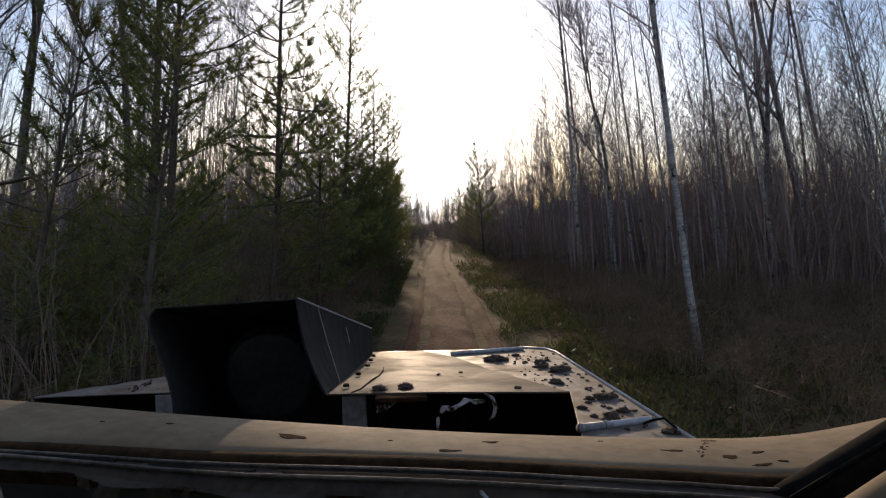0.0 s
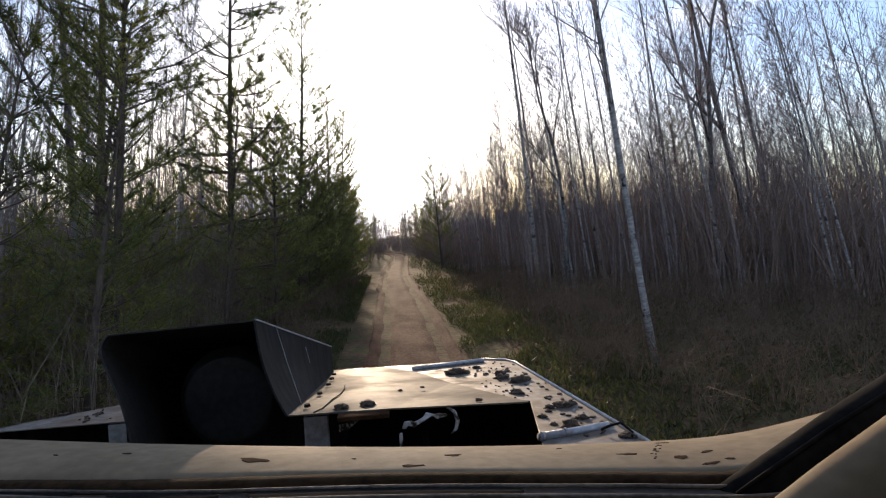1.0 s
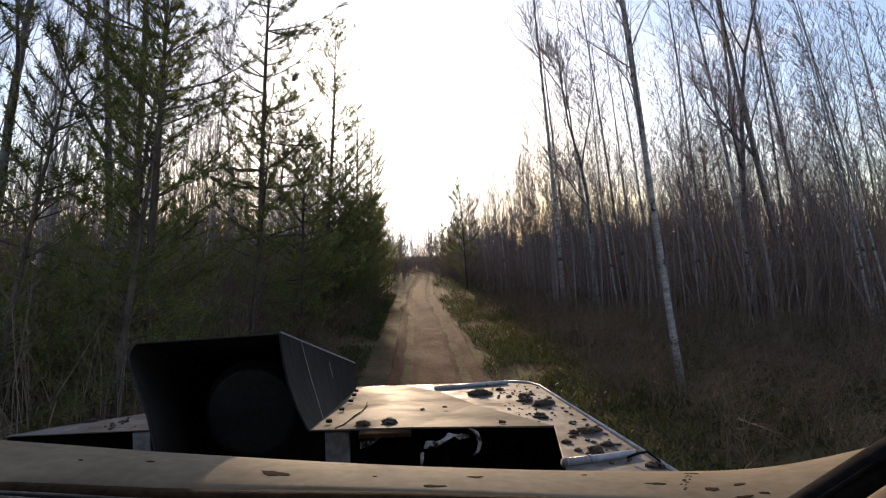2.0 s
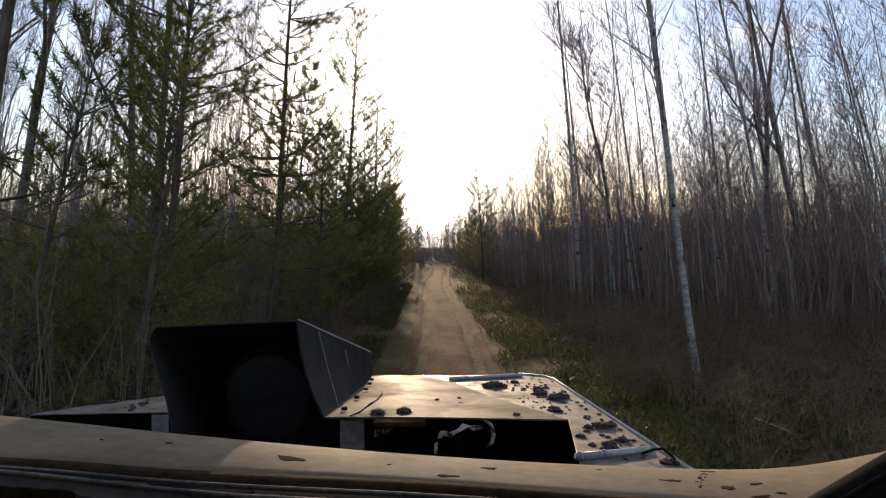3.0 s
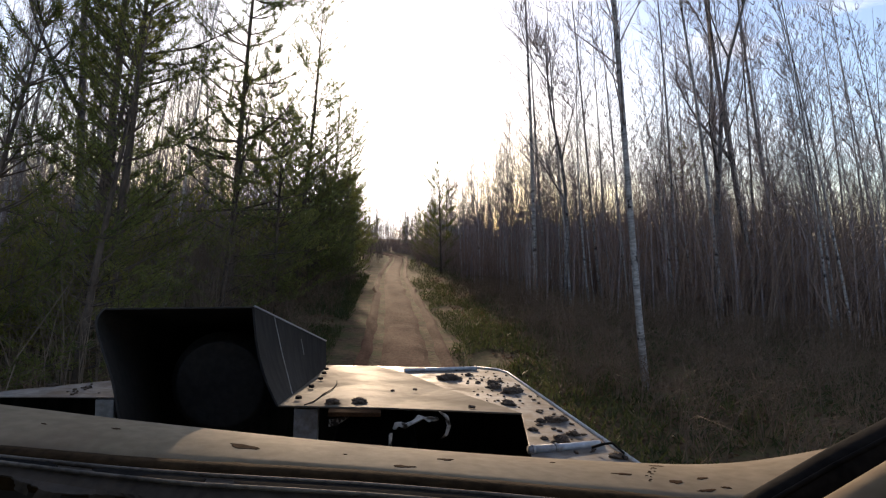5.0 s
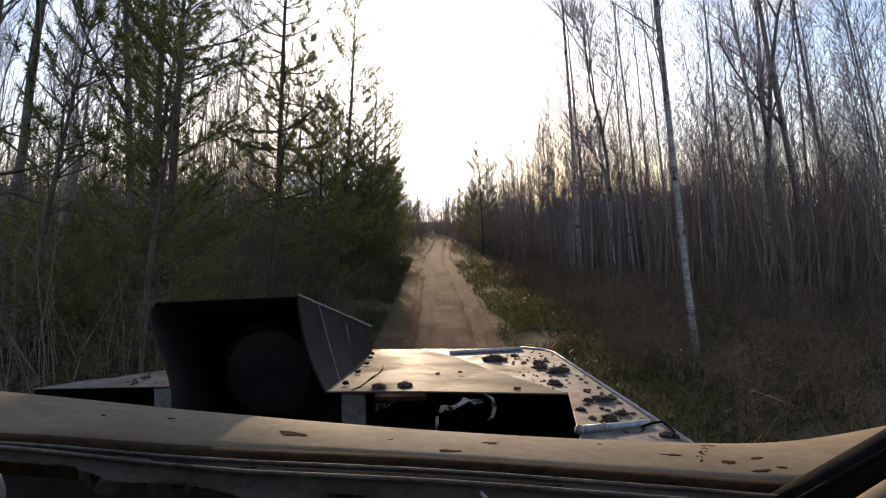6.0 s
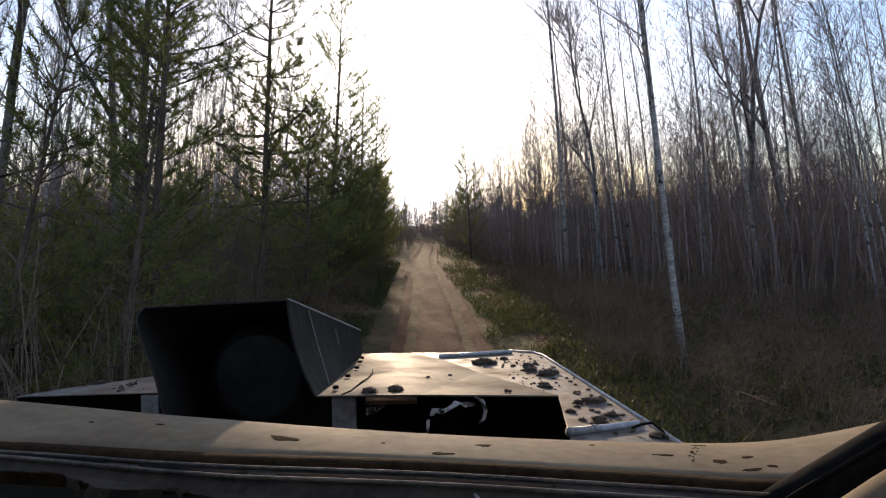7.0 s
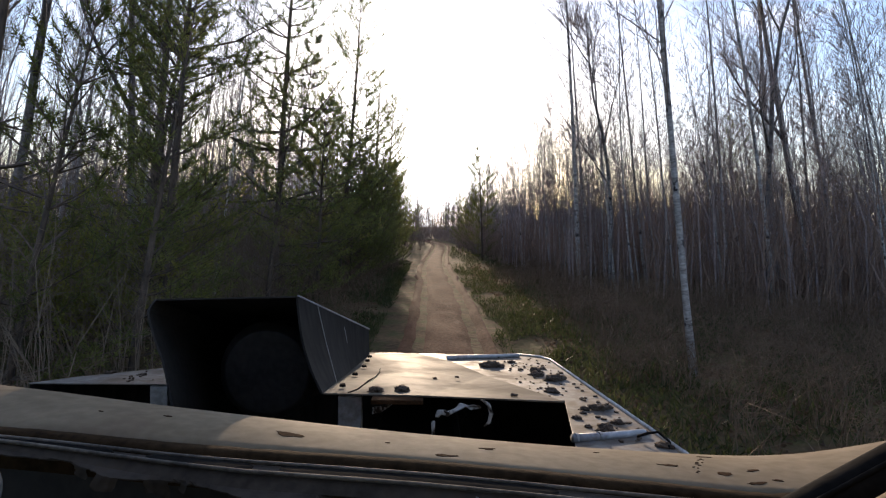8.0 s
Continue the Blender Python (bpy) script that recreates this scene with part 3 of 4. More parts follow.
def stand(kinds, places, scales=(0.85, 1.15), lean=3.0, tilt=(-4.5, 2.5), shrink=0.0):
    """Sets copies of the given trees, the first of each kind itself, at the places; they lean in over the track."""
    used = set()
    for i, (x, y) in enumerate(places):
        k = RND.randrange(len(kinds)) if i >= len(kinds) else i
        s = RND.uniform(*scales) * (1.0 - shrink * max(0.0, min(1.0, (y - 16.0) / 22.0)))
        aside = max(-1.0, min(1.0, math.atan2(x, y) / 0.6))
        ly = -9.5 * aside + RND.uniform(*tilt)
        m = pose(x, y, lie(x, y) - 0.05) @ pose(0, 0, 0, RND.uniform(-lean, lean), ly) @ pose(0, 0, 0, 0, 0, RND.uniform(0, 360)) @ Matrix.Diagonal((s, s, s, 1))
        if k not in used:
            kinds[k].matrix_basis = m
            used.add(k)
        else:
            c = copy_thing(kinds[k], m)
            c.scale = (s, s, s)


def spots(n, x0, x1, y0, y1, gap):
    """n random spots that keep a distance from one another."""
    out, tries = [], 0
    while len(out) < n and tries < 20000:
        tries += 1
        x, y = RND.uniform(x0, x1), RND.uniform(y0, y1)
        if x > 0 and x < east_edge(y) + 0.4:
            continue
        if all((x - a) ** 2 + (y - b) ** 2 > gap * gap for a, b in out):
            out.append((x, y))
    return out


# birches: a tall thin stand to the east, a thinner one behind the pines to the west
def aspen(seed, height, stem):
    """A bare tree whose trunk parts into a few rising limbs: trunk, limbs one by one, twigs."""
    r = random.Random(seed)
    trunk, limbs, twigs = Geo(), [], Geo()
    p0, p1, w0, w1 = [], [], [], []

    def bough(start, d, length, w, depth, geo):
        steps = 7 if depth < 2 else 4
        pts, rad, q = [start], [w], start
        for i in range(steps):
            pull = 0.16 if depth else 0.03
            d = (d + Vector((r.uniform(-0.13, 0.13), r.uniform(-0.13, 0.13), r.uniform(-0.03, pull)))).normalized()
            q = q + d * length / steps
            pts.append(q), rad.append(w * (1 - 0.72 * (i + 1) / steps))
            if depth == 2 or (depth == 1 and i > 1) or (depth == 0 and i > 3):
                for _ in range(3):
                    e = q + (d + Vector((r.uniform(-1, 1), r.uniform(-1, 1), r.uniform(-0.2, 0.9)))).normalized() * r.uniform(0.3, 0.75)
                    p0.append(q), p1.append(e), w0.append(0.008), w1.append(0.004)
                    for _ in range(3):
                        m = q.lerp(e, r.uniform(0.4, 1.0))
                        p0.append(m), p1.append(m + ((e - q).normalized() + Vector((r.uniform(-0.8, 0.8), r.uniform(-0.8, 0.8), r.uniform(-0.1, 0.8)))).normalized() * r.uniform(0.15, 0.4)), w0.append(0.005), w1.append(0.002)
        geo.tube(pts, rad, 8 if depth == 0 else 6)
        if depth == 2:
            return
        for k in range(6 if depth == 0 else 4):
            f = r.uniform(0.38, 0.95) if depth == 0 else r.uniform(0.25, 0.9)
            j = min(int(f * steps), steps - 1)
            at = pts[j].lerp(pts[j + 1], f * steps - j)
            a = r.uniform(0, 6.283)
            up = r.uniform(1.2, 2.4)
            sub = Geo() if depth == 0 else geo
            bough(at, Vector((math.cos(a), math.sin(a), up)).normalized(), length * r.uniform(0.2, 0.36), rad[j] * r.uniform(0.45, 0.7), depth + 1, sub)
            if depth == 0:
                limbs.append(sub)

    bough(Vector((0, 0, -0.15)), Vector((0, 0, 1)), height, stem, 0, trunk)
    twigs.sticks(np.array(p0), np.array(p1), np.array(w0), np.array(w1))
    return trunk, limbs, twigs


def make_aspen(seed, height, stem, label):
    tree = new("aspen_tree")
    a, b, c = aspen(seed, height, stem)
    part("trunk", a, M_ASPEN, tree, smooth=True)
    for limb in b:
        part("limb", limb, M_ASPEN, tree, smooth=True)
    tagged(part("crown", c, M_TWIG, tree, fix=False), kind="stuff")
    return tagged(tree, label, "tree", "aspens beside the track")


birches = [make_bare_tree(31 + i, h, ln, st, lb) for i, (h, ln, st, lb) in enumerate((
    (12.5, 0.05, 0.058, "tall leafless birch with pale grey bark"), (11.0, -0.04, 0.046, "slender leafless birch with pale grey bark"),
    (13.5, 0.08, 0.068, "tall leaning leafless birch with pale bark"), (9.5, 0.03, 0.036, "thin leafless young birch"), (13.0, -0.03, 0.105, "large leafless birch with spreading limbs"),
    (12.0, -0.07, 0.054, "leaning leafless birch with pale grey bark"), (10.5, 0.02, 0.042, "slender straight leafless birch")))]
stand(birches, [(3.75, 8.4), (6.0, 17.5), (8.4, 14.5), (9.6, 12.0), (5.0, 20.0), (7.6, 19.0)] + spots(10, 4.2, 13, 12, 34, 1.2) + spots(16, 8.5, 17, 13, 26, 1.1) + spots(20, 13, 24, 14, 70, 1.6) + spots(48, -15, -4.8, 9, 55, 0.9), shrink=0.3)
young = [make_bare_tree(61 + i, h, ln, st, lb) for i, (h, ln, st, lb) in enumerate((
    (7.6, 0.03, 0.034, "young leafless birch with a thin pale stem"), (6.6, -0.03, 0.028, "young leafless birch with a thin grey stem"),
    (8.4, 0.05, 0.038, "young leaning leafless birch"), (5.8, 0.02, 0.024, "small leafless birch in the thicket")))]
stand(young, spots(130, 4.0, 16, 10, 34, 0.55) + spots(40, 4.2, 16, 34, 60, 1.0) + spots(24, -13, -4.4, 11, 36, 0.6), (0.8, 1.12), shrink=0.12)
budding = [make_bare_tree(81 + i, h, ln, st, lb, True) for i, (h, ln, st, lb) in enumerate((
    (11.0, 0.03, 0.048, "slender birch with pale green opening buds"), (9.5, -0.03, 0.040, "slim birch coming into leaf"), (12.0, 0.02, 0.052, "tall birch with opening buds behind the pines")))]
stand(budding, spots(32, -14, -4.6, 10, 34, 0.8), (0.8, 1.1), shrink=0.2)

aspens = [make_aspen(12, 10.5, 0.085, "leafless grey aspen with forked spreading limbs"), make_aspen(17, 11.5, 0.10, "tall leafless aspen with a dark grey trunk"), make_aspen(23, 9.0, 0.07, "slender leafless aspen with rising limbs")]
stand(aspens, [(8.6, 15.0), (11.0, 17.0), (5.4, 18.0), (-6.2, 13.0), (-8.4, 12.0)], (0.9, 1.1), 3.0)

pines = [make_pine(3, 12.5, 0.42, 2.6, 0.105, "tall pine with bare lower trunk and dark green crown"), make_pine(5, 11.0, 0.36, 2.4, 0.09, "dark green pine with dead lower limbs"),
         make_pine(8, 12.0, 0.22, 3.3, 0.095, "dark green pine with limbs reaching over the track")]
stand(pines, [(-5.9, 7.6), (-5.2, 11.0), (-3.8, 15.0), (-5.8, 26.0)], (0.92, 1.06), 2.5, (-2.5, 2.5))

firs = [make_fir(2, 10.5, 2.8, "dense dark green conifer at the edge of the track"), make_fir(4, 8.5, 2.5, "young green conifer at the edge of the track"), make_fir(6, 6.8, 1.7, "bushy green young pine beside the track"), make_fir(9, 4.2, 1.5, "small bushy green pine in the brush")]
stand(firs[:2], [(-3.0, 20.0), (-2.9, 26.0), (-2.9, 33.0), (-2.8, 40.0), (-3.0, 48.0)], (0.82, 1.0), 2.0, (-2.0, 2.0))
bushes = [make_fir(13, 5.4, 1.8, "dense bushy green conifer hugging the track", 2.0), make_fir(15, 4.6, 1.7, "low dense bushy conifer hugging the track", 2.0)]
stand(bushes, [(-2.9, 16.0), (-2.6, 20.5), (-2.5, 25.0), (-2.3, 30.0), (-2.2, 36.0), (3.6, 50.0)], (0.9, 1.12), 2.0, (-2.0, 2.0))
stand(firs[2:], [(-3.2, 27.5), (-3.0, 32.0), (-2.9, 37.0), (-2.7, 42.0), (-2.6, 47.0), (-5.0, 29.0), (-4.9, 35.0), (-4.4, 52.0), (-2.2, 57.0), (3.3, 37.0), (3.9, 43.0), (4.9, 50.0), (12.5, 24.0), (16.5, 28.0), (9.4, 33.0), (4.0, 55.0), (3.8, 59.0), (-1.7, 62.0), (5.8, 62.0), (4.2, 66.0), (-2.4, 67.0), (3.6, 72.0), (-3.9, 61.0), (2.6, 79.0), (-3.4, 17.5), (-3.2, 12.0), (-4.6, 9.5), (-4.0, 25.3), (-3.5, 7.2), (-4.4, 6.4), (-3.9, 8.8)], (0.6, 1.1), 2.0, (-2.0, 2.0))


def make_shrub(seed, height, spread, label):
    """A leafing shrub: many thin stems from one foot, hung with small leaves."""
    r = random.Random(seed)
    shrub, stems, leaves = new("leafing_shrub"), Geo(), Geo()
    p0, p1, w0, w1, tc, td = [], [], [], [], [], []
    for _ in range(34):
        a, ln = r.uniform(0, 6.283), height * r.uniform(0.5, 1.1)
        q = Vector((r.gauss(0, 0.12), r.gauss(0, 0.12), -0.05))
        d = Vector((math.cos(a) * spread * r.random(), math.sin(a) * spread * r.random(), 1.0)).normalized()
        for k in range(5):
            d = (d + Vector((r.uniform(-0.2, 0.2), r.uniform(-0.2, 0.2), r.uniform(-0.12, 0.1)))).normalized()
            e = q + d * ln / 5
            p0.append(q), p1.append(e), w0.append(0.010 * (1 - k / 6)), w1.append(0.010 * (1 - (k + 1) / 6))
            for _ in range(3 if k else 0):
                d2 = (d + Vector((r.uniform(-1, 1), r.uniform(-1, 1), r.uniform(-0.2, 0.6)))).normalized()
                e2 = e + d2 * r.uniform(0.15, 0.45)
                p0.append(e), p1.append(e2), w0.append(0.005), w1.append(0.003)
                for u in (0.4, 0.7, 1.0):
                    tc.append(e.lerp(e2, u)), td.append(d2)
            q = e
    stems.sticks(np.array(p0), np.array(p1), np.array(w0), np.array(w1))
    tufts(leaves, tc, td, 4, 0.07, 0.016)
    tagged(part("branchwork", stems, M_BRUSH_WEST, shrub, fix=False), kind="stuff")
    tagged(part("foliage", leaves, M_SPRING, shrub, fix=False), kind="stuff")
    return tagged(shrub, label, "shrub", "leafing shrubs under the trees")


shrubs = [make_shrub(5, 2.6, 0.9, "yellow-green shrub coming into leaf"), make_shrub(8, 2.0, 1.1, "low spreading shrub with young olive leaves")]
stand(shrubs, [(-6.2, 9.6), (-7.8, 11.5), (-5.4, 12.4), (-8.9, 10.6), (-4.7, 8.2), (-10.2, 13.0), (-4.0, 17.0)], (0.85, 1.2), 4.0)

edge_birches = [make_bare_tree(91 + i, h, ln, st, lb) for i, (h, ln, st, lb) in enumerate((
    (8.6, 0.02, 0.036, "thin leafless birch at the edge of the track"), (7.6, -0.02, 0.030, "thin leafless young birch at the edge of the track"), (9.2, 0.03, 0.042, "slender leafless birch at the edge of the thicket")))]
stand(edge_birches, spots(20, 3.9, 6.2, 20, 36, 0.8) + spots(26, 3.6, 6.4, 36, 62, 0.8), (0.8, 1.1), shrink=0.1)


def build_far_woods():
    """The woods that close the view: bare stems beyond the stands, all round."""
    g = Geo()
    p = np.concatenate([scatter(330, 2, 45, 66, 140, lambda x, y: x > track_x(y) + 3), scatter(120, -4, 12, 62, 100, lambda x, y: x > track_x(y) + 4), scatter(900, -45, -1, 60, 140, lambda x, y: abs(x - track_x(y)) > 3), scatter(420, -40, -13, 14, 60), scatter(90, 20, 45, 25, 66), scatter(200, 26, 60, -20, 70), scatter(500, -60, -17, -20, 70), scatter(250, -30, 30, -40, -12), scatter(700, -60, 60, 140, 190)])
    n = len(p)
    h = RNG.uniform(5.0, 7.5, n)
    top = p + np.c_[RNG.normal(0, 0.05, (n, 2)) * h[:, None], h]
    g.sticks(p - np.array([0, 0, 0.2]), top, 0.032, 0.006)
    for _ in range(26):
        f = RNG.uniform(0.3, 0.98, n)[:, None]
        root = p + (top - p) * f
        tip = root + np.c_[RNG.normal(0, 0.5, (n, 2)), RNG.uniform(0.4, 1.3, n)] * (1.3 - f) * 1.6
        g.spines(root, tip, 0.013)
    return tagged(part("far_woods", g, M_TWIG, fix=False), "leafless grey-brown woods far off", "woods", kind="stuff")


build_far_woods()


# ---- the truck ----
def V(x, y, z):
    """A point of the truck, its height counted from the eye."""
    return (x, y, z + EYE)


def deck_z(y):
    return -0.36 - 0.0793 * y


def D(x, y, up=0.0):
    return V(x, y, deck_z(y) + up)


def smooth_row(keys, n):
    """n points on a soft curve through a few points."""
    k = [Vector(p) for p in keys]
    out = []
    for i in range(n):
        u = i / (n - 1) * (len(k) - 1)
        j = min(int(u), len(k) - 2)
        p0, p1, p2, p3 = k[max(j - 1, 0)], k[j], k[j + 1], k[min(j + 2, len(k) - 1)]
        t = u - j
        out.append(0.5 * (2 * p1 + (p2 - p0) * t + (2 * p0 - 5 * p1 + 4 * p2 - p3) * t * t + (3 * p1 - p0 - 3 * p2 + p3) * t ** 3))
    return out


truck = tagged(new("off_road_truck"), "old beige off-road truck with aluminium bonnet and black scoop", "truck")

# bonnet deck of bare sheet
g = Geo()
g.slab([D(0.311, 1.24), D(0.53, 1.24), D(0.53, 2.60), D(0.505, 2.70), D(0.41, 2.77), D(-0.20, 2.79), D(-0.62, 2.76), D(-0.62, 2.02), D(0.20, 1.98), D(0.403, 1.76)], 0.004)
deck = part("bonnet_deck", g, M_ALU, truck, "bare aluminium deck spattered with mud", bevel=0.0015)
g = Geo()
g.slab([D(-1.25, 1.93), D(-1.0, 1.935), D(-0.624, 1.945), D(-0.624, 2.76), D(-0.72, 2.74), D(-0.95, 2.29), D(-1.18, 2.04)], 0.004)
part("bonnet_deck", g, M_ALU, truck, bevel=0.0015)
g = Geo()
g.tube([D(0.533, 1.22, 0.004), D(0.533, 2.60, 0.004), D(0.507, 2.705, 0.004), D(0.412, 2.775, 0.004)], [0.0045] * 4, 8)
part("edge_trim", g, M_PALE, truck, "pale bare metal edge", smooth=True)
g = Geo()
g.tube([D(0.085, 2.60, 0.006), D(0.41, 2.70, 0.008)], [0.009, 0.009], 12)
part("front_tube", g, M_PIPE, truck, "pale blue-grey tube along the front edge", smooth=True)
g = Geo()
g.tube([D(0.322, 1.325, 0.006), D(0.43, 1.36, 0.004), D(0.505, 1.39, 0.004)], [0.0095, 0.0095, 0.009], 12)
hinge = part("hinge_tube", g, M_PIPE, truck, "pale grey tube at the rear of the deck", smooth=True)
for x, y in ((0.328, 1.327), (0.385, 1.345)):
    g = Geo()
    g.tube([D(x, y, 0.006), D(x + 0.006, y + 0.002, 0.006)], [0.0112, 0.0112], 12)
    part("clamp", g, M_STEEL, hinge)

g = Geo()
g.slab([D(0.540, 1.20, -0.006), D(0.60, 1.16, -0.05), D(0.60, 1.40, -0.05), D(0.575, 1.62, -0.03), D(0.542, 1.90, -0.006)], 0.004)
part("fender_flange", g, M_STEEL, truck, bevel=0.001)
g = Geo()
g.tube([D(0.47, 1.335, 0.01), D(0.485, 1.315, 0.022), D(0.51, 1.32, 0.024), D(0.525, 1.29, 0.010), D(0.515, 1.27, 0.004)], [0.003] * 5, 6)
part("bent_wire", g, M_DARK, truck, smooth=True)

# raised lid over the engine
lid_top = [V(-0.227, 1.325, -0.365), V(0.0, 1.29, -0.358), V(0.291, 1.27, -0.361), V(0.178, 1.83, -0.445), V(0.089, 2.19, -0.484), V(-0.037, 2.40, -0.50), V(-0.207, 2.20, -0.465)]
g = Geo()
g.slab(lid_top, 0.004)
lid = part("bonnet_lid", g, M_LID, truck, "raised dusty sheet lid with bolted flange", bevel=0.001)
g = Geo()
g.slab([V(-0.037, 2.40, -0.502), V(0.089, 2.19, -0.486), V(0.178, 1.83, -0.447), V(0.291, 1.27, -0.363), D(0.30, 1.80), D(0.20, 1.98), D(0.10, 2.22), D(-0.03, 2.43)], 0.002, (-0.5, -0.3, -0.3))
part("lid_skirt", g, M_LID, truck)
g = Geo()
g.tube([V(-0.172, 1.325, -0.3635), V(-0.158, 1.37, -0.3685), V(-0.151, 1.44, -0.3755), V(-0.146, 1.49, -0.3805), V(-0.134, 1.57, -0.3890), V(-0.132, 1.68, -0.4030), V(-0.138, 1.78, -0.416)], [0.0014, 0.002, 0.0014, 0.0022, 0.0014, 0.0025, 0.001], 5)
part("seam", g, M_DARK, lid)
for x, y in ((-0.195, 1.40), (-0.19, 1.60), (-0.185, 1.78), (-0.19, 1.93), (-0.195, 2.06)):
    g = Geo()
    z = -0.365 - 0.114 * (y - 1.325) + 0.004
    g.tube([V(x, y, z), V(x, y, z + 0.006)], [0.008, 0.007], 6)
    part("bolt", g, M_DARK, lid)

# air scoop, open towards the cab
def scoop_cheek(rear, front, inward, mat, label=""):
    """A side sheet of the scoop, folded between its rear profile and its front edge."""
    rear = smooth_row(rear, 17)
    front = [Vector(front[0]).lerp(Vector(front[1]), k / 16) for k in range(17)]
    outer = [[tuple(rear[k].lerp(front[k], u / 8)) for k in range(17)] for u in range(9)]
    inner = [[(x + inward, y, z) for x, y, z in row] for row in outer]
    g = Geo()
    g.loft(outer)
    g.loft(inner)
    for line in (0, 8):
        g.loft([outer[line], inner[line]])
    for end in (0, 16):
        g.loft([[row[end] for row in outer], [row[end] for row in inner]])
    return part("scoop_side", g, mat, truck, label, smooth=False)


scoop_side = scoop_cheek([V(-0.299, 1.40, -0.164), V(-0.291, 1.385, -0.21), V(-0.279, 1.37, -0.262), V(-0.256, 1.35, -0.32), V(-0.227, 1.33, -0.369)], [V(-0.213, 2.20, -0.374), V(-0.207, 2.20, -0.52)], -0.005, M_PANEL, "dusty scratched black side sheet")
scoop_cheek([V(-0.624, 1.40, -0.176), V(-0.634, 1.385, -0.205), V(-0.612, 1.37, -0.262), V(-0.580, 1.35, -0.33), V(-0.545, 1.33, -0.47)], [V(-0.70, 2.20, -0.375), V(-0.68, 2.20, -0.60)], 0.005, M_BLACK)
g = Geo()
g.slab([V(-0.302, 1.40, -0.163), V(-0.621, 1.40, -0.175), V(-0.697, 2.20, -0.374), V(-0.216, 2.20, -0.373)], 0.004)
part("scoop_top", g, M_BLACK, truck, bevel=0.001)
g = Geo()
g.slab([V(-0.216, 2.195, -0.375), V(-0.697, 2.195, -0.376), V(-0.697, 2.195, -0.53), V(-0.21, 2.195, -0.52)], 0.004, (0, -1, 0))
part("scoop_front", g, M_BLACK, truck)
g = Geo()
g.tube([V(-0.299, 1.40, -0.162), V(-0.213, 2.20, -0.372)], [0.0022, 0.003], 6)
part("scoop_rim", g, M_PIPE, truck, "bright worn edge")
for pts, w in (((V(-0.281, 1.55, -0.205), V(-0.256, 1.53, -0.292), V(-0.222, 1.50, -0.390)), 0.0011), ((V(-0.247, 1.80, -0.300), V(-0.236, 1.79, -0.345)), 0.0010)):
    g = Geo()
    g.tube(pts, [w] * len(pts), 5)
    part("crease", g, M_STEEL, scoop_side)
g = Geo()
g.tube([V(-0.40, 1.52, -0.37), V(-0.40, 1.55, -0.37), V(-0.40, 1.95, -0.42)], [0.105, 0.125, 0.125], 32)
part("fan_housing", g, M_FAN, truck, "round black fan housing inside the scoop", smooth=False, bevel=0.004)

# struts that carry the lid, and the engine bay below
for x, y, z, w in ((-0.168, 1.335, -0.372, 0.052), (-0.85, 1.95, -0.522, 0.055)):
    g = Geo()
    g.box(V(x, y, z - 0.06), (w, 0.02, 0.12))
    part("strut", g, M_STEEL, truck, "flat grey steel strut", bevel=0.002)
g = Geo()
g.box(V(-0.30, 1.75, -0.93), (0.62, 0.86, 0.42))
part("engine_block", g, M_BLACK, truck, bevel=0.02)
g = Geo()
g.box(V(-0.02, 1.70, -0.56), (0.22, 0.5, 0.08))
part("engine_cover", g, M_DARK, truck, bevel=0.02)
BAY = 0.84


def in_bay(x, y, z):
    """A place in the rear mouth of the engine bay."""
    return V(x * BAY, y * BAY, z * BAY)


g = Geo()
outline = ((0.020, -0.476), (0.026, -0.456), (0.044, -0.447), (0.052, -0.451), (0.074, -0.446), (0.082, -0.438), (0.104, -0.440), (0.112, -0.434), (0.132, -0.436), (0.134, -0.444), (0.108, -0.450), (0.098, -0.447), (0.088, -0.456), (0.062, -0.457), (0.050, -0.464), (0.036, -0.462), (0.030, -0.474))
g.slab([in_bay(x, 1.50 + 0.02 * math.sin(x * 90), z) for x, z in outline], 0.010, (0, 1, -0.25))
part("bracket", g, M_WORN, truck, "pale flat engine bracket with dark grime", bevel=0.002)
g = Geo()
g.tube([in_bay(0.135, 1.50, -0.425), in_bay(0.152, 1.50, -0.436), in_bay(0.160, 1.50, -0.460), in_bay(0.154, 1.50, -0.482), in_bay(0.142, 1.50, -0.492)], [0.002, 0.0042, 0.0045, 0.0035, 0.0015], 6)
part("hose", g, M_WORN, truck, "short pale bent hose", smooth=True)
g = Geo()
g.tube([in_bay(0.016, 1.50, -0.480), in_bay(0.016, 1.50, -0.520)], [0.004, 0.003], 8)
part("hose", g, M_WORN, truck, smooth=True)
g = Geo()
g.box(in_bay(-0.075, 1.53, -0.438), (0.130 * BAY, 0.03, 0.010))
part("engine_bar", g, M_RUST, truck, "rusty brown bar", bevel=0.002)
g = Geo()
g.slab([in_bay(x, 1.55, z) for x, z in ((-0.140, -0.462), (-0.112, -0.458), (-0.094, -0.452), (-0.090, -0.456), (-0.104, -0.466), (-0.118, -0.476), (-0.140, -0.480))], 0.008, (0, 1, -0.25))
part("engine_bar", g, M_WORN, truck, "pale grimy torn plate", bevel=0.001)

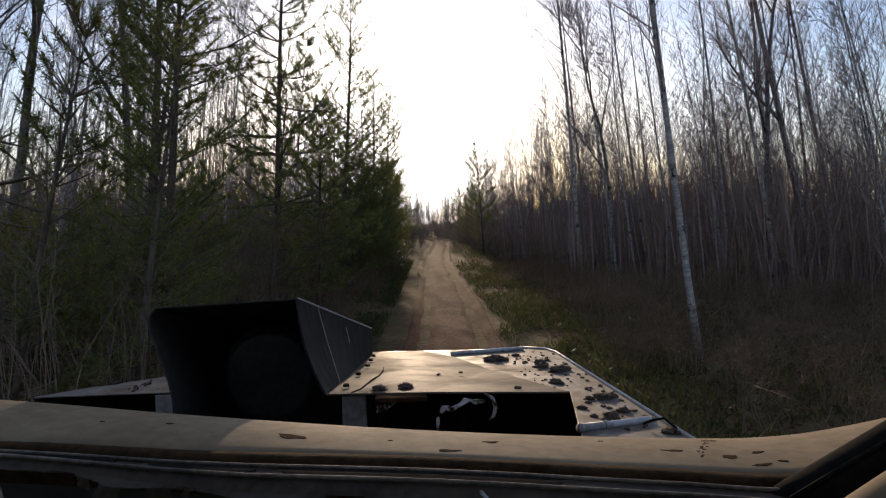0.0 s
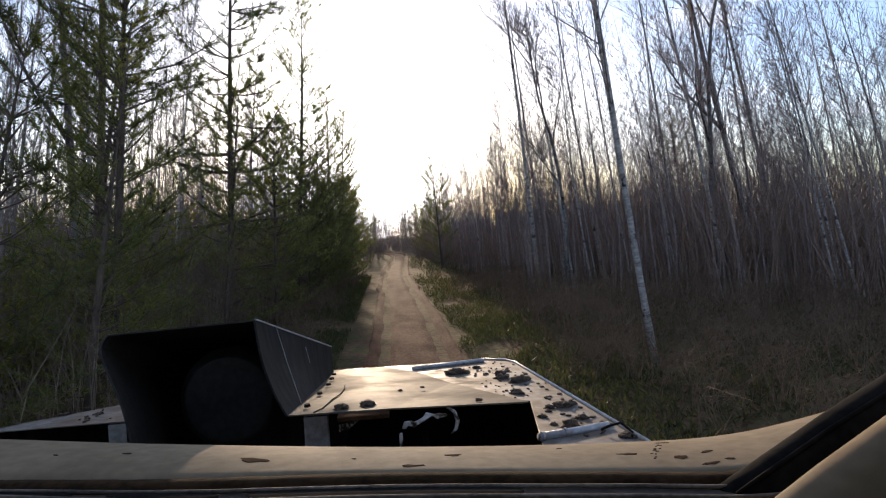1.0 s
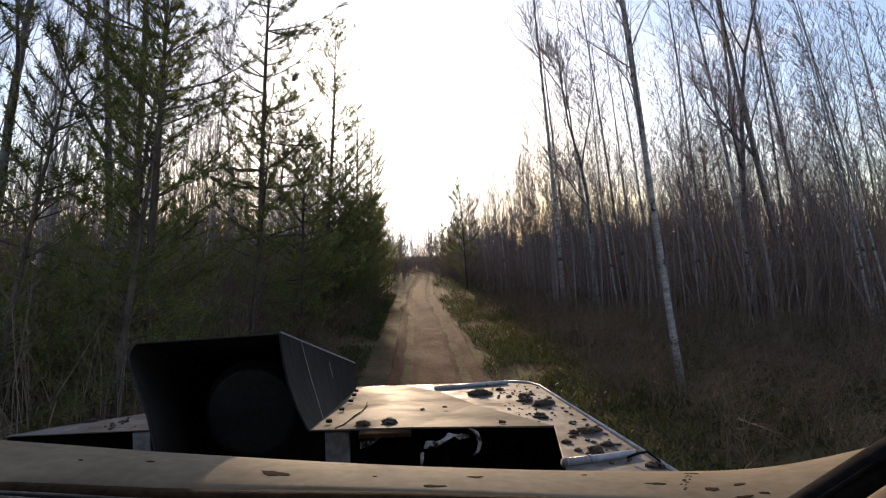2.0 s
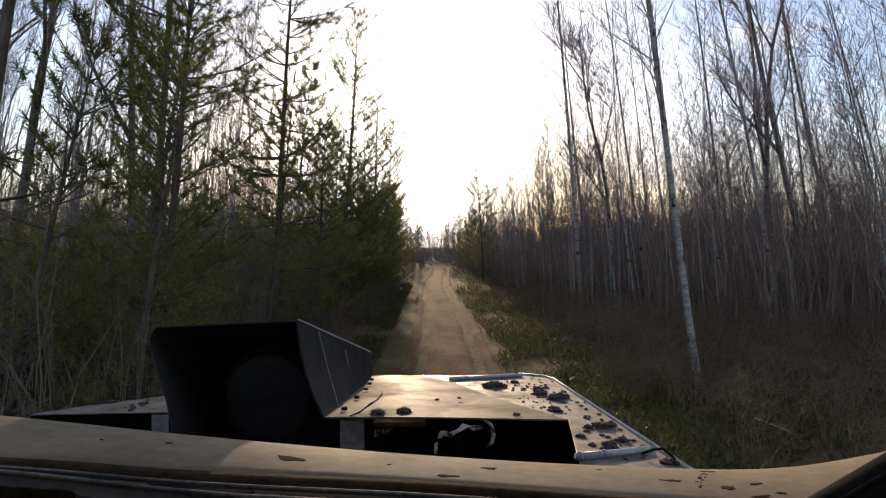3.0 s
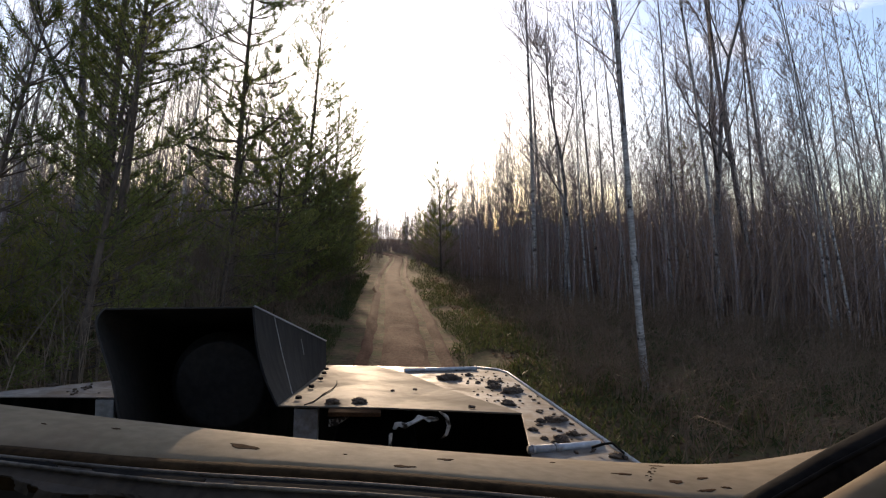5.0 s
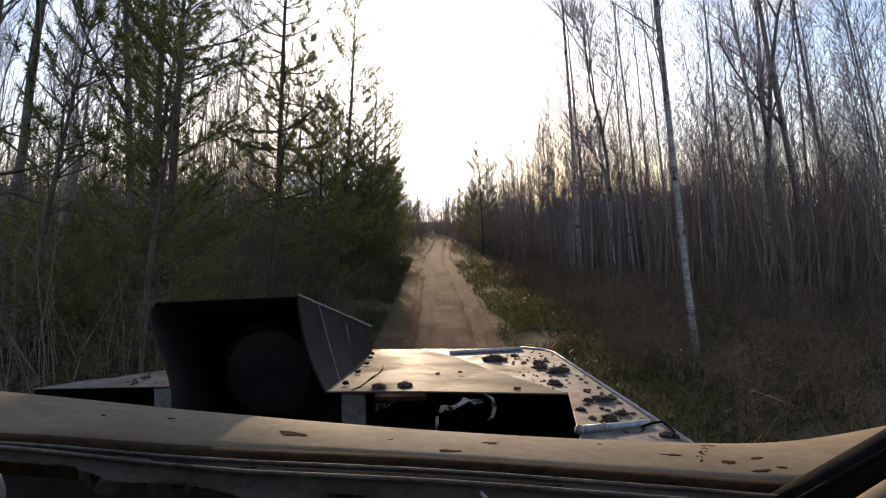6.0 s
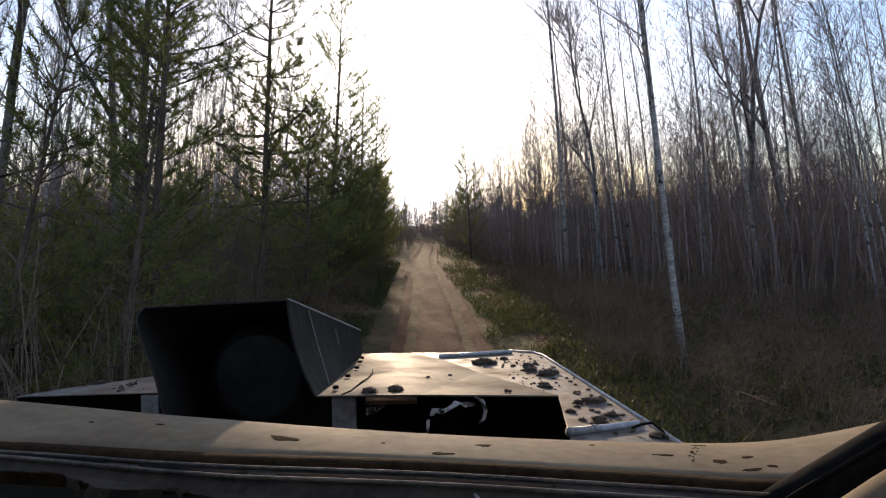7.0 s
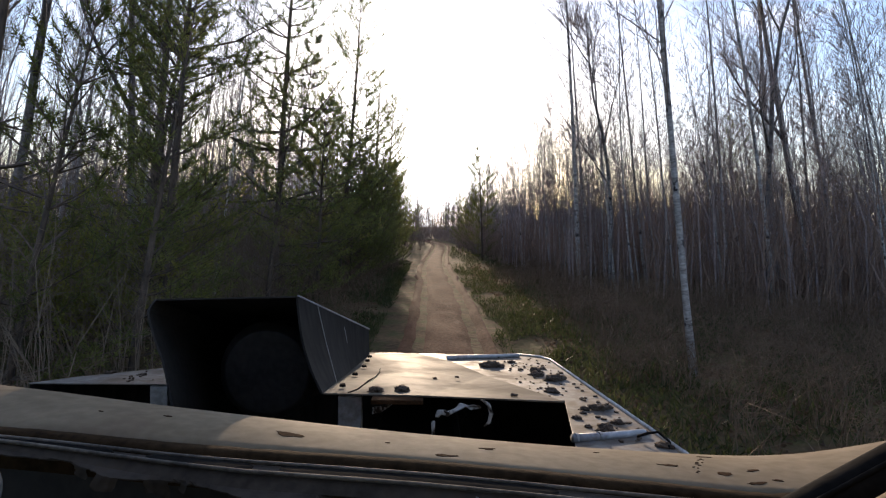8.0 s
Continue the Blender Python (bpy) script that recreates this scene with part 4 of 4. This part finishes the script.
# sides, front and firewall that close the bonnet
for x0, y0, x1, y1 in ((0.53, 1.20, 0.53, 2.60), (0.53, 2.60, 0.41, 2.77), (0.41, 2.77, -0.62, 2.765), (-0.62, 2.765, -0.72, 2.745), (-0.72, 2.745, -0.95, 2.295), (-0.95, 2.295, -1.25, 1.935)):
    g = Geo()
    dx, dy = x1 - x0, y1 - y0
    ln = math.hypot(dx, dy)
    g.slab([D(x0, y0, -0.006), D(x1, y1, -0.006), V(x1, y1, -1.30), V(x0, y0, -1.30)], 0.006, (-dy / ln, dx / ln, 0))
    part("body_side", g, M_PANEL, truck)
g = Geo()
g.box(V(-0.36, 1.12, -1.0), (1.70, 0.03, 0.80))
part("firewall", g, M_BLACK, truck)
g = Geo()
g.box(V(-0.36, 0.85, -1.42), (1.0, 3.9, 0.16))
part("chassis", g, M_BLACK, truck, bevel=0.02)
for x in (0.42, -1.14):
    for y in (1.95, -0.6):
        g = Geo()
        g.tube([V(x - 0.13, y, -1.56), V(x - 0.11, y, -1.56), V(x + 0.11, y, -1.56), V(x + 0.13, y, -1.56)], [0.44, 0.50, 0.50, 0.44], 32)
        wheel = part("wheel", g, M_DARK, truck, "muddy black tyre", bevel=0.01)
        g = Geo()
        g.tube([V(x - 0.135, y, -1.56), V(x + 0.135, y, -1.56)], [0.22, 0.22], 24)
        part("rim", g, M_STEEL, wheel)


# cowl below the windscreen
front = smooth_row([V(-1.35, 1.0, -0.21), V(-0.713, 0.95, -0.249), V(-0.341, 0.913, -0.278), V(0.002, 0.876, -0.299), V(0.316, 0.839, -0.307), V(0.50, 0.82, -0.301), V(0.70, 0.82, -0.268)], 80)
back = smooth_row([V(-1.25, 0.82, -0.245), V(-0.588, 0.78, -0.262), V(-0.278, 0.743, -0.272), V(0.002, 0.706, -0.275), V(0.252, 0.669, -0.282), V(0.40, 0.645, -0.284), V(0.60, 0.62, -0.262)], 80)
rows = []
for i in range(80):
    f, b = front[i], back[i]
    row = [f + Vector((0, 0.012, -0.07)), f + Vector((0, 0.012, -0.012)), f + Vector((0, 0.004, -0.002))]
    for k in range(0, 7):
        u = k / 6
        row.append(f.lerp(b, u) + Vector((0, 0, 0.006 * math.sin(math.pi * u))))
    row += [b + Vector((0, -0.006, -0.012)), b + Vector((0, -0.006, -0.05))]
    rows.append([tuple(p) for p in row])
g = Geo()
g.loft(rows)
cowl = part("cowl", g, M_BEIGE, truck, "beige painted cowl with chips and rust", smooth=True)


def on_cowl(s, u):
    """A place on the cowl: s along it (0 to 1), u from its front edge to its back."""
    i = s * 79
    k = min(int(i), 78)
    f, b = front[k].lerp(front[k + 1], i - k), back[k].lerp(back[k + 1], i - k)
    return f.lerp(b, u) + Vector((0, 0, 0.006 * math.sin(math.pi * u) + 0.0005))


def chip(s, u, length, width, turn=0.0, r=3):
    """A flake of lost paint with a ragged rim."""
    g, c, q = Geo(), on_cowl(s, u), random.Random(r)
    ts, tu = (on_cowl(s + 0.01, u) - on_cowl(s - 0.01, u)).normalized(), (on_cowl(s, u - 0.04) - on_cowl(s, u + 0.04)).normalized()
    ring = []
    for k in range(14):
        a = 2 * math.pi * k / 14
        w = q.uniform(0.45, 1.2)
        x, y = math.cos(a) * length * w, math.sin(a) * width * w
        ring.append(tuple(c + ts * (x * math.cos(turn) - y * math.sin(turn)) + tu * (x * math.sin(turn) + y * math.cos(turn))))
    g.slab(ring, 0.0008)
    part("paint_chip", g, M_RUST, cowl)


for i, (s, u, a, b, turn) in enumerate(((0.398, 0.60, 0.020, 0.011, -0.25), (0.542, 0.52, 0.011, 0.006, 0.1), (0.512, 0.80, 0.014, 0.005, 0.1), (0.682, 0.56, 0.014, 0.004, 0), (0.750, 0.66, 0.010, 0.010, 0), (0.785, 0.55, 0.008, 0.004, 0.3), (0.790, 0.80, 0.011, 0.005, 0.3), (0.815, 0.74, 0.008, 0.004, -0.3), (0.31, 0.42, 0.006, 0.004, 0.2), (0.722, 0.16, 0.011, 0.004, 0.1), (0.255, 0.5, 0.004, 0.003, 0.4), (0.62, 0.3, 0.004, 0.003, 0), (0.47, 0.6, 0.003, 0.002, 0))):
    chip(s, u, a, b, turn, i)
for k in range(11):
    chip(0.718 - 0.0009 * k + RND.uniform(-0.004, 0.004), 0.26 + 0.042 * k + RND.uniform(-0.03, 0.03), RND.uniform(0.0010, 0.0030), RND.uniform(0.0008, 0.0022), RND.uniform(0.2, 1.2), 20 + k)

# rubber seal, grey ledge with air slots, torn lower edge
g = Geo()
seal_rows = []
for i in range(80):
    b = back[i]
    seal_rows.append([tuple(b + Vector((0, y, z))) for y, z in ((0.012 + 0.004 * noise.noise((i * 0.6, 5, 0)), -0.0004), (0.002, 0.0022), (-0.008, 0.0035), (-0.018, 0.001), (-0.022, -0.010), (-0.022, -0.04))])
g.loft(seal_rows)
part("windscreen_seal", g, M_RUBBER, truck, "brown perished rubber seal", smooth=True)
ledge_keys = smooth_row([tuple(p) for p in back[::3]], 420)
SLOTS = ((-0.60, -0.372), (-0.325, -0.200), (-0.165, 0.140))
tears = [0.024 * noise.noise((k * 0.045, 7, 0)) + 0.012 * noise.noise((k * 0.12, 3, 0)) + 0.003 * noise.noise((k * 0.5, 9, 0)) for k in range(420)]
ledge_rows = []
for i, b in enumerate(ledge_keys):
    deep = 0.036 + 0.046 * max(0.0, min(1.0, (b.x + 0.62) / 0.42))
    tear = (tears[i] * deep / 0.1 if b.x < 0.1 else 0.0) + 0.002 * noise.noise((i * 0.9, 2, 0))
    sunk = -0.009 if any(a < b.x < c for a, c in SLOTS) else -0.002
    ledge_rows.append([tuple(b + Vector((0, -0.018 - (deep - 0.018 - (tear if u > 0.9 else 0)) * u, z))) for u, z in ((0.0, -0.014), (0.09, -0.006), (0.27, -0.002), (0.31, sunk), (0.47, sunk), (0.51, -0.002), (0.58, -0.001), (0.66, -0.004), (0.86, -0.16 * deep), (1.0, -0.19 * deep), (1.0, -0.19 * deep - 0.0015))])
g = Geo()
g.loft(ledge_rows)
ledge = part("dash_ledge", g, M_GREY, truck, "worn grey ledge with air slots and a torn edge")
# the shade inside each slot, painted as a black sheet over the ledge
for x0, x1 in SLOTS:
    rows = []
    for b in ledge_keys:
        if not x0 - 0.004 < b.x < x1 + 0.004:
            continue
        deep = 0.018 + 0.046 * max(0.0, min(1.0, (b.x + 0.62) / 0.42))
        taper = min(1.0, 0.25 + (b.x - x0 + 0.004) / 0.02, 0.25 + (x1 + 0.004 - b.x) / 0.02)
        rows.append([tuple(b + Vector((0, -0.018 - deep * (0.42 + 0.14 * w * taper), 0.0012 - 0.0006 * abs(w)))) for w in (-1, -0.5, 0, 0.5, 1)])
    g = Geo()
    g.loft(rows)
    part("slot_shade", g, M_DARK, ledge, "black sheet for the shade in an air slot", smooth=True)
for u in (0.22, 0.64):
    g = Geo()
    g.tube([tuple(b + Vector((0, -0.018 - (0.018 + 0.046 * max(0.0, min(1.0, (b.x + 0.62) / 0.42))) * u, 0.0005))) for b in ledge_keys[::4]], [0.0024] * len(ledge_keys[::4]), 6)
    part("ledge_rib", g, M_RIB, truck, "pale worn rib along the air slots", smooth=True)
for x0, x1, drop, turn in ((-0.408, -0.385, 0.016, 0.2), (-0.372, -0.340, 0.020, -0.3), (-0.318, -0.284, 0.022, 0.25), (-0.275, -0.262, 0.012, -0.2), (-0.128, -0.100, 0.014, 0.1)):
    edge = [Vector(r[9]) for r in ledge_rows if x0 < r[9][0] < x1]
    g = Geo()
    g.loft([[tuple(p + Vector((turn * drop * u, -0.004 * u - 0.002 * math.sin(9 * u), -drop * u * (0.7 + 0.5 * noise.noise((p.x * 60, u, 0)))))) for u in (0.0, 0.3, 0.6, 0.85, 1.0)] for p in edge])
    part("torn_scrap", g, M_GREY, ledge, "ragged scrap of torn grey lining", smooth=True)
g = Geo()
g.tube([(0.055, 0.655, EYE - 0.300), (0.052, 0.640, EYE - 0.284), (0.058, 0.610, EYE - 0.280), (0.062, 0.600, EYE - 0.292), (0.062, 0.598, EYE - 0.31)], [0.002] * 5, 6)
part("cable_tie", g, M_PIPE, truck, "white plastic cable tie", smooth=True)
g = Geo()
g.loft([[tuple(b + Vector((0, y, z))) for y, z in ((-0.008, -0.02), (-0.012, -0.08), (-0.09, -0.095), (-0.16, -0.115), (-0.26, -0.16), (-0.28, -0.5))] for b in back])
part("dashboard", g, M_BLACK, truck, "black dashboard in shade", smooth=True)

# windscreen pillars, and an unseen cab shell added behind the camera to darken the dash
g = Geo()
g.tube([V(0.346, 0.62, -0.311), V(0.391, 0.62, -0.296), V(0.440, 0.62, -0.273), V(0.498, 0.62, -0.242), V(0.569, 0.62, -0.206), V(0.666, 0.59, -0.136), V(0.746, 0.50, 0.044), V(0.756, 0.36, 0.354)], [0.020, 0.026, 0.029, 0.030, 0.030, 0.032, 0.034, 0.034], 12)
seal_edge = Geo()
seal_edge.tube([V(0.361, 0.60, -0.285), V(0.408, 0.605, -0.263), V(0.471, 0.605, -0.228), V(0.551, 0.605, -0.188), V(0.646, 0.575, -0.118)], [0.0022, 0.003, 0.003, 0.003, 0.003], 6)
part("pillar_lip", seal_edge, M_DARK, truck, smooth=True)
part("pillar_seal", g, M_DARK, truck, "black rubber pillar strip", smooth=True)
g = Geo()
g.tube([V(0.309, 0.52, -0.337), V(0.359, 0.52, -0.290), V(0.414, 0.515, -0.254), V(0.504, 0.50, -0.192), V(0.614, 0.46, -0.052), V(0.694, 0.38, 0.108), V(0.754, 0.28, 0.368)], [0.024, 0.028, 0.030, 0.032, 0.034, 0.036, 0.036], 16)
part("pillar", g, M_BEIGE, truck, "beige inner windscreen pillar", smooth=True)
g = Geo()
g.tube([V(-1.30, 0.62, -0.28), V(-1.42, 0.52, 0.0), V(-1.42, 0.34, 0.36)], [0.05, 0.05, 0.05], 12)
part("pillar", g, M_BEIGE, truck, smooth=True)
for c, s in (((-0.33, -0.36, 0.40), (2.24, 1.5, 0.05)), ((-0.33, -1.12, -0.45), (2.24, 0.05, 1.7)), ((-0.33, -0.25, -1.30), (2.24, 1.8, 0.05)), ((0.79, -0.25, -0.85), (0.04, 1.8, 0.95)), ((-1.45, -0.25, -0.85), (0.04, 1.8, 0.95))):
    g = Geo()
    g.box(V(*c), s)
    part("unseen_cab_panel", g, M_GREY, truck, bevel=0.01)


# ---- mud thrown up on the bonnet ----
def mud_clod(x, y, size, up=0.0, seed=0, z=None):
    bm = bmesh.new()
    bmesh.ops.create_icosphere(bm, subdivisions=3, radius=1.0)
    for v in bm.verts:
        n = 1 + 0.75 * noise.noise(v.co * 2.0 + Vector((seed * 3.1, 0, 0))) + 0.25 * noise.noise(v.co * 4.5 + Vector((0, seed * 2.3, 0)))
        v.co = Vector((v.co.x * size * 1.25 * n, v.co.y * size * n, max(-0.25, v.co.z) * size * 0.62 * n))
    me = bpy.data.meshes.new("mud_clod")
    bm.to_mesh(me)
    bm.free()
    me.materials.append(M_MUD)
    me.polygons.foreach_set("use_smooth", [True] * len(me.polygons))
    ob = new("mud_clod", me)
    ob.matrix_basis = pose(x, y, EYE + (deck_z(y) + up if z is None else z) + size * 0.12, -4.5, 0, seed * 47)
    return tagged(ob, "lump of dried brown mud on the bonnet", "mud clod", "mud on the bonnet")


for i, (x, y, size) in enumerate(((0.25, 2.406, 0.045), (0.28, 2.40, 0.03), (0.414, 2.283, 0.035), (0.40, 2.20, 0.03), (0.441, 2.102, 0.038), (0.47, 2.13, 0.03), (0.393, 1.894, 0.03),
                                  (0.468, 1.645, 0.030), (0.49, 1.66, 0.025), (0.423, 1.425, 0.028), (0.384, 1.541, 0.016), (0.474, 1.488, 0.020), (0.431, 1.642, 0.018), (0.415, 1.60, 0.012), (0.39, 1.45, 0.012),
                                  (-0.973, 2.10, 0.017), (-1.10, 2.13, 0.020), (0.45, 2.36, 0.018), (0.36, 2.33, 0.012), (0.50, 1.40, 0.02), (0.35, 2.52, 0.02), (0.46, 1.78, 0.012), (0.515, 1.285, 0.022))):
    mud_clod(x, y, size * 0.66, 0.0, i)
for i, (x, y, size) in enumerate(((-0.115, 1.345, 0.017), (-0.058, 1.355, 0.016), (0.19, 1.32, 0.006), (0.02, 1.6, 0.005), (0.08, 1.63, 0.005))):
    mud_clod(x, y, size, 0, 40 + i, -0.359 - 0.125 * (y - 1.28))


# ---- on the dashboard ----
def plastic_bottle():
    g = Geo()
    x, y, z = -0.392, 0.540, EYE - 0.243
    prof = ((0.0, 0.026), (0.006, 0.032), (0.06, 0.033), (0.07, 0.030), (0.08, 0.033), (0.14, 0.033), (0.17, 0.022), (0.185, 0.012), (0.205, 0.012))
    g.tube([(x - d, y + 0.05 * d, z) for d, _ in prof], [r for _, r in prof], 20)
    ob = part("plastic_bottle", g, M_BOTTLE, None, smooth=True)
    return tagged(ob, "blue plastic bottle lying on the dashboard", "bottle")


plastic_bottle()


def mud_crumbs():
    """Specks of mud, too small to tell apart, over the deck and lid."""
    g, r = Geo(), random.Random(3)
    for _ in range(150):
        x, y = r.uniform(0.30, 0.525), r.uniform(1.3, 2.7)
        if x < 0.42 and y < 1.8:
            continue
        k = r.uniform(0.002, 0.006)
        g.box(D(x, y, k * 0.3), (k * r.uniform(1, 2.5), k * 1.4, k), Matrix.Rotation(r.uniform(0, 3), 3, "Z"))
    for _ in range(60):
        x, y = r.uniform(-1.0, -0.64), r.uniform(1.96, 2.4)
        if y < 2.2:
            k = r.uniform(0.002, 0.006)
            g.box(D(x, y, k * 0.3), (k * 1.8, k * 1.4, k), Matrix.Rotation(r.uniform(0, 3), 3, "Z"))
    return tagged(part("mud_crumbs", g, M_MUD), "small crumbs of dried mud scattered on the bonnet", "mud", kind="stuff")


mud_crumbs()
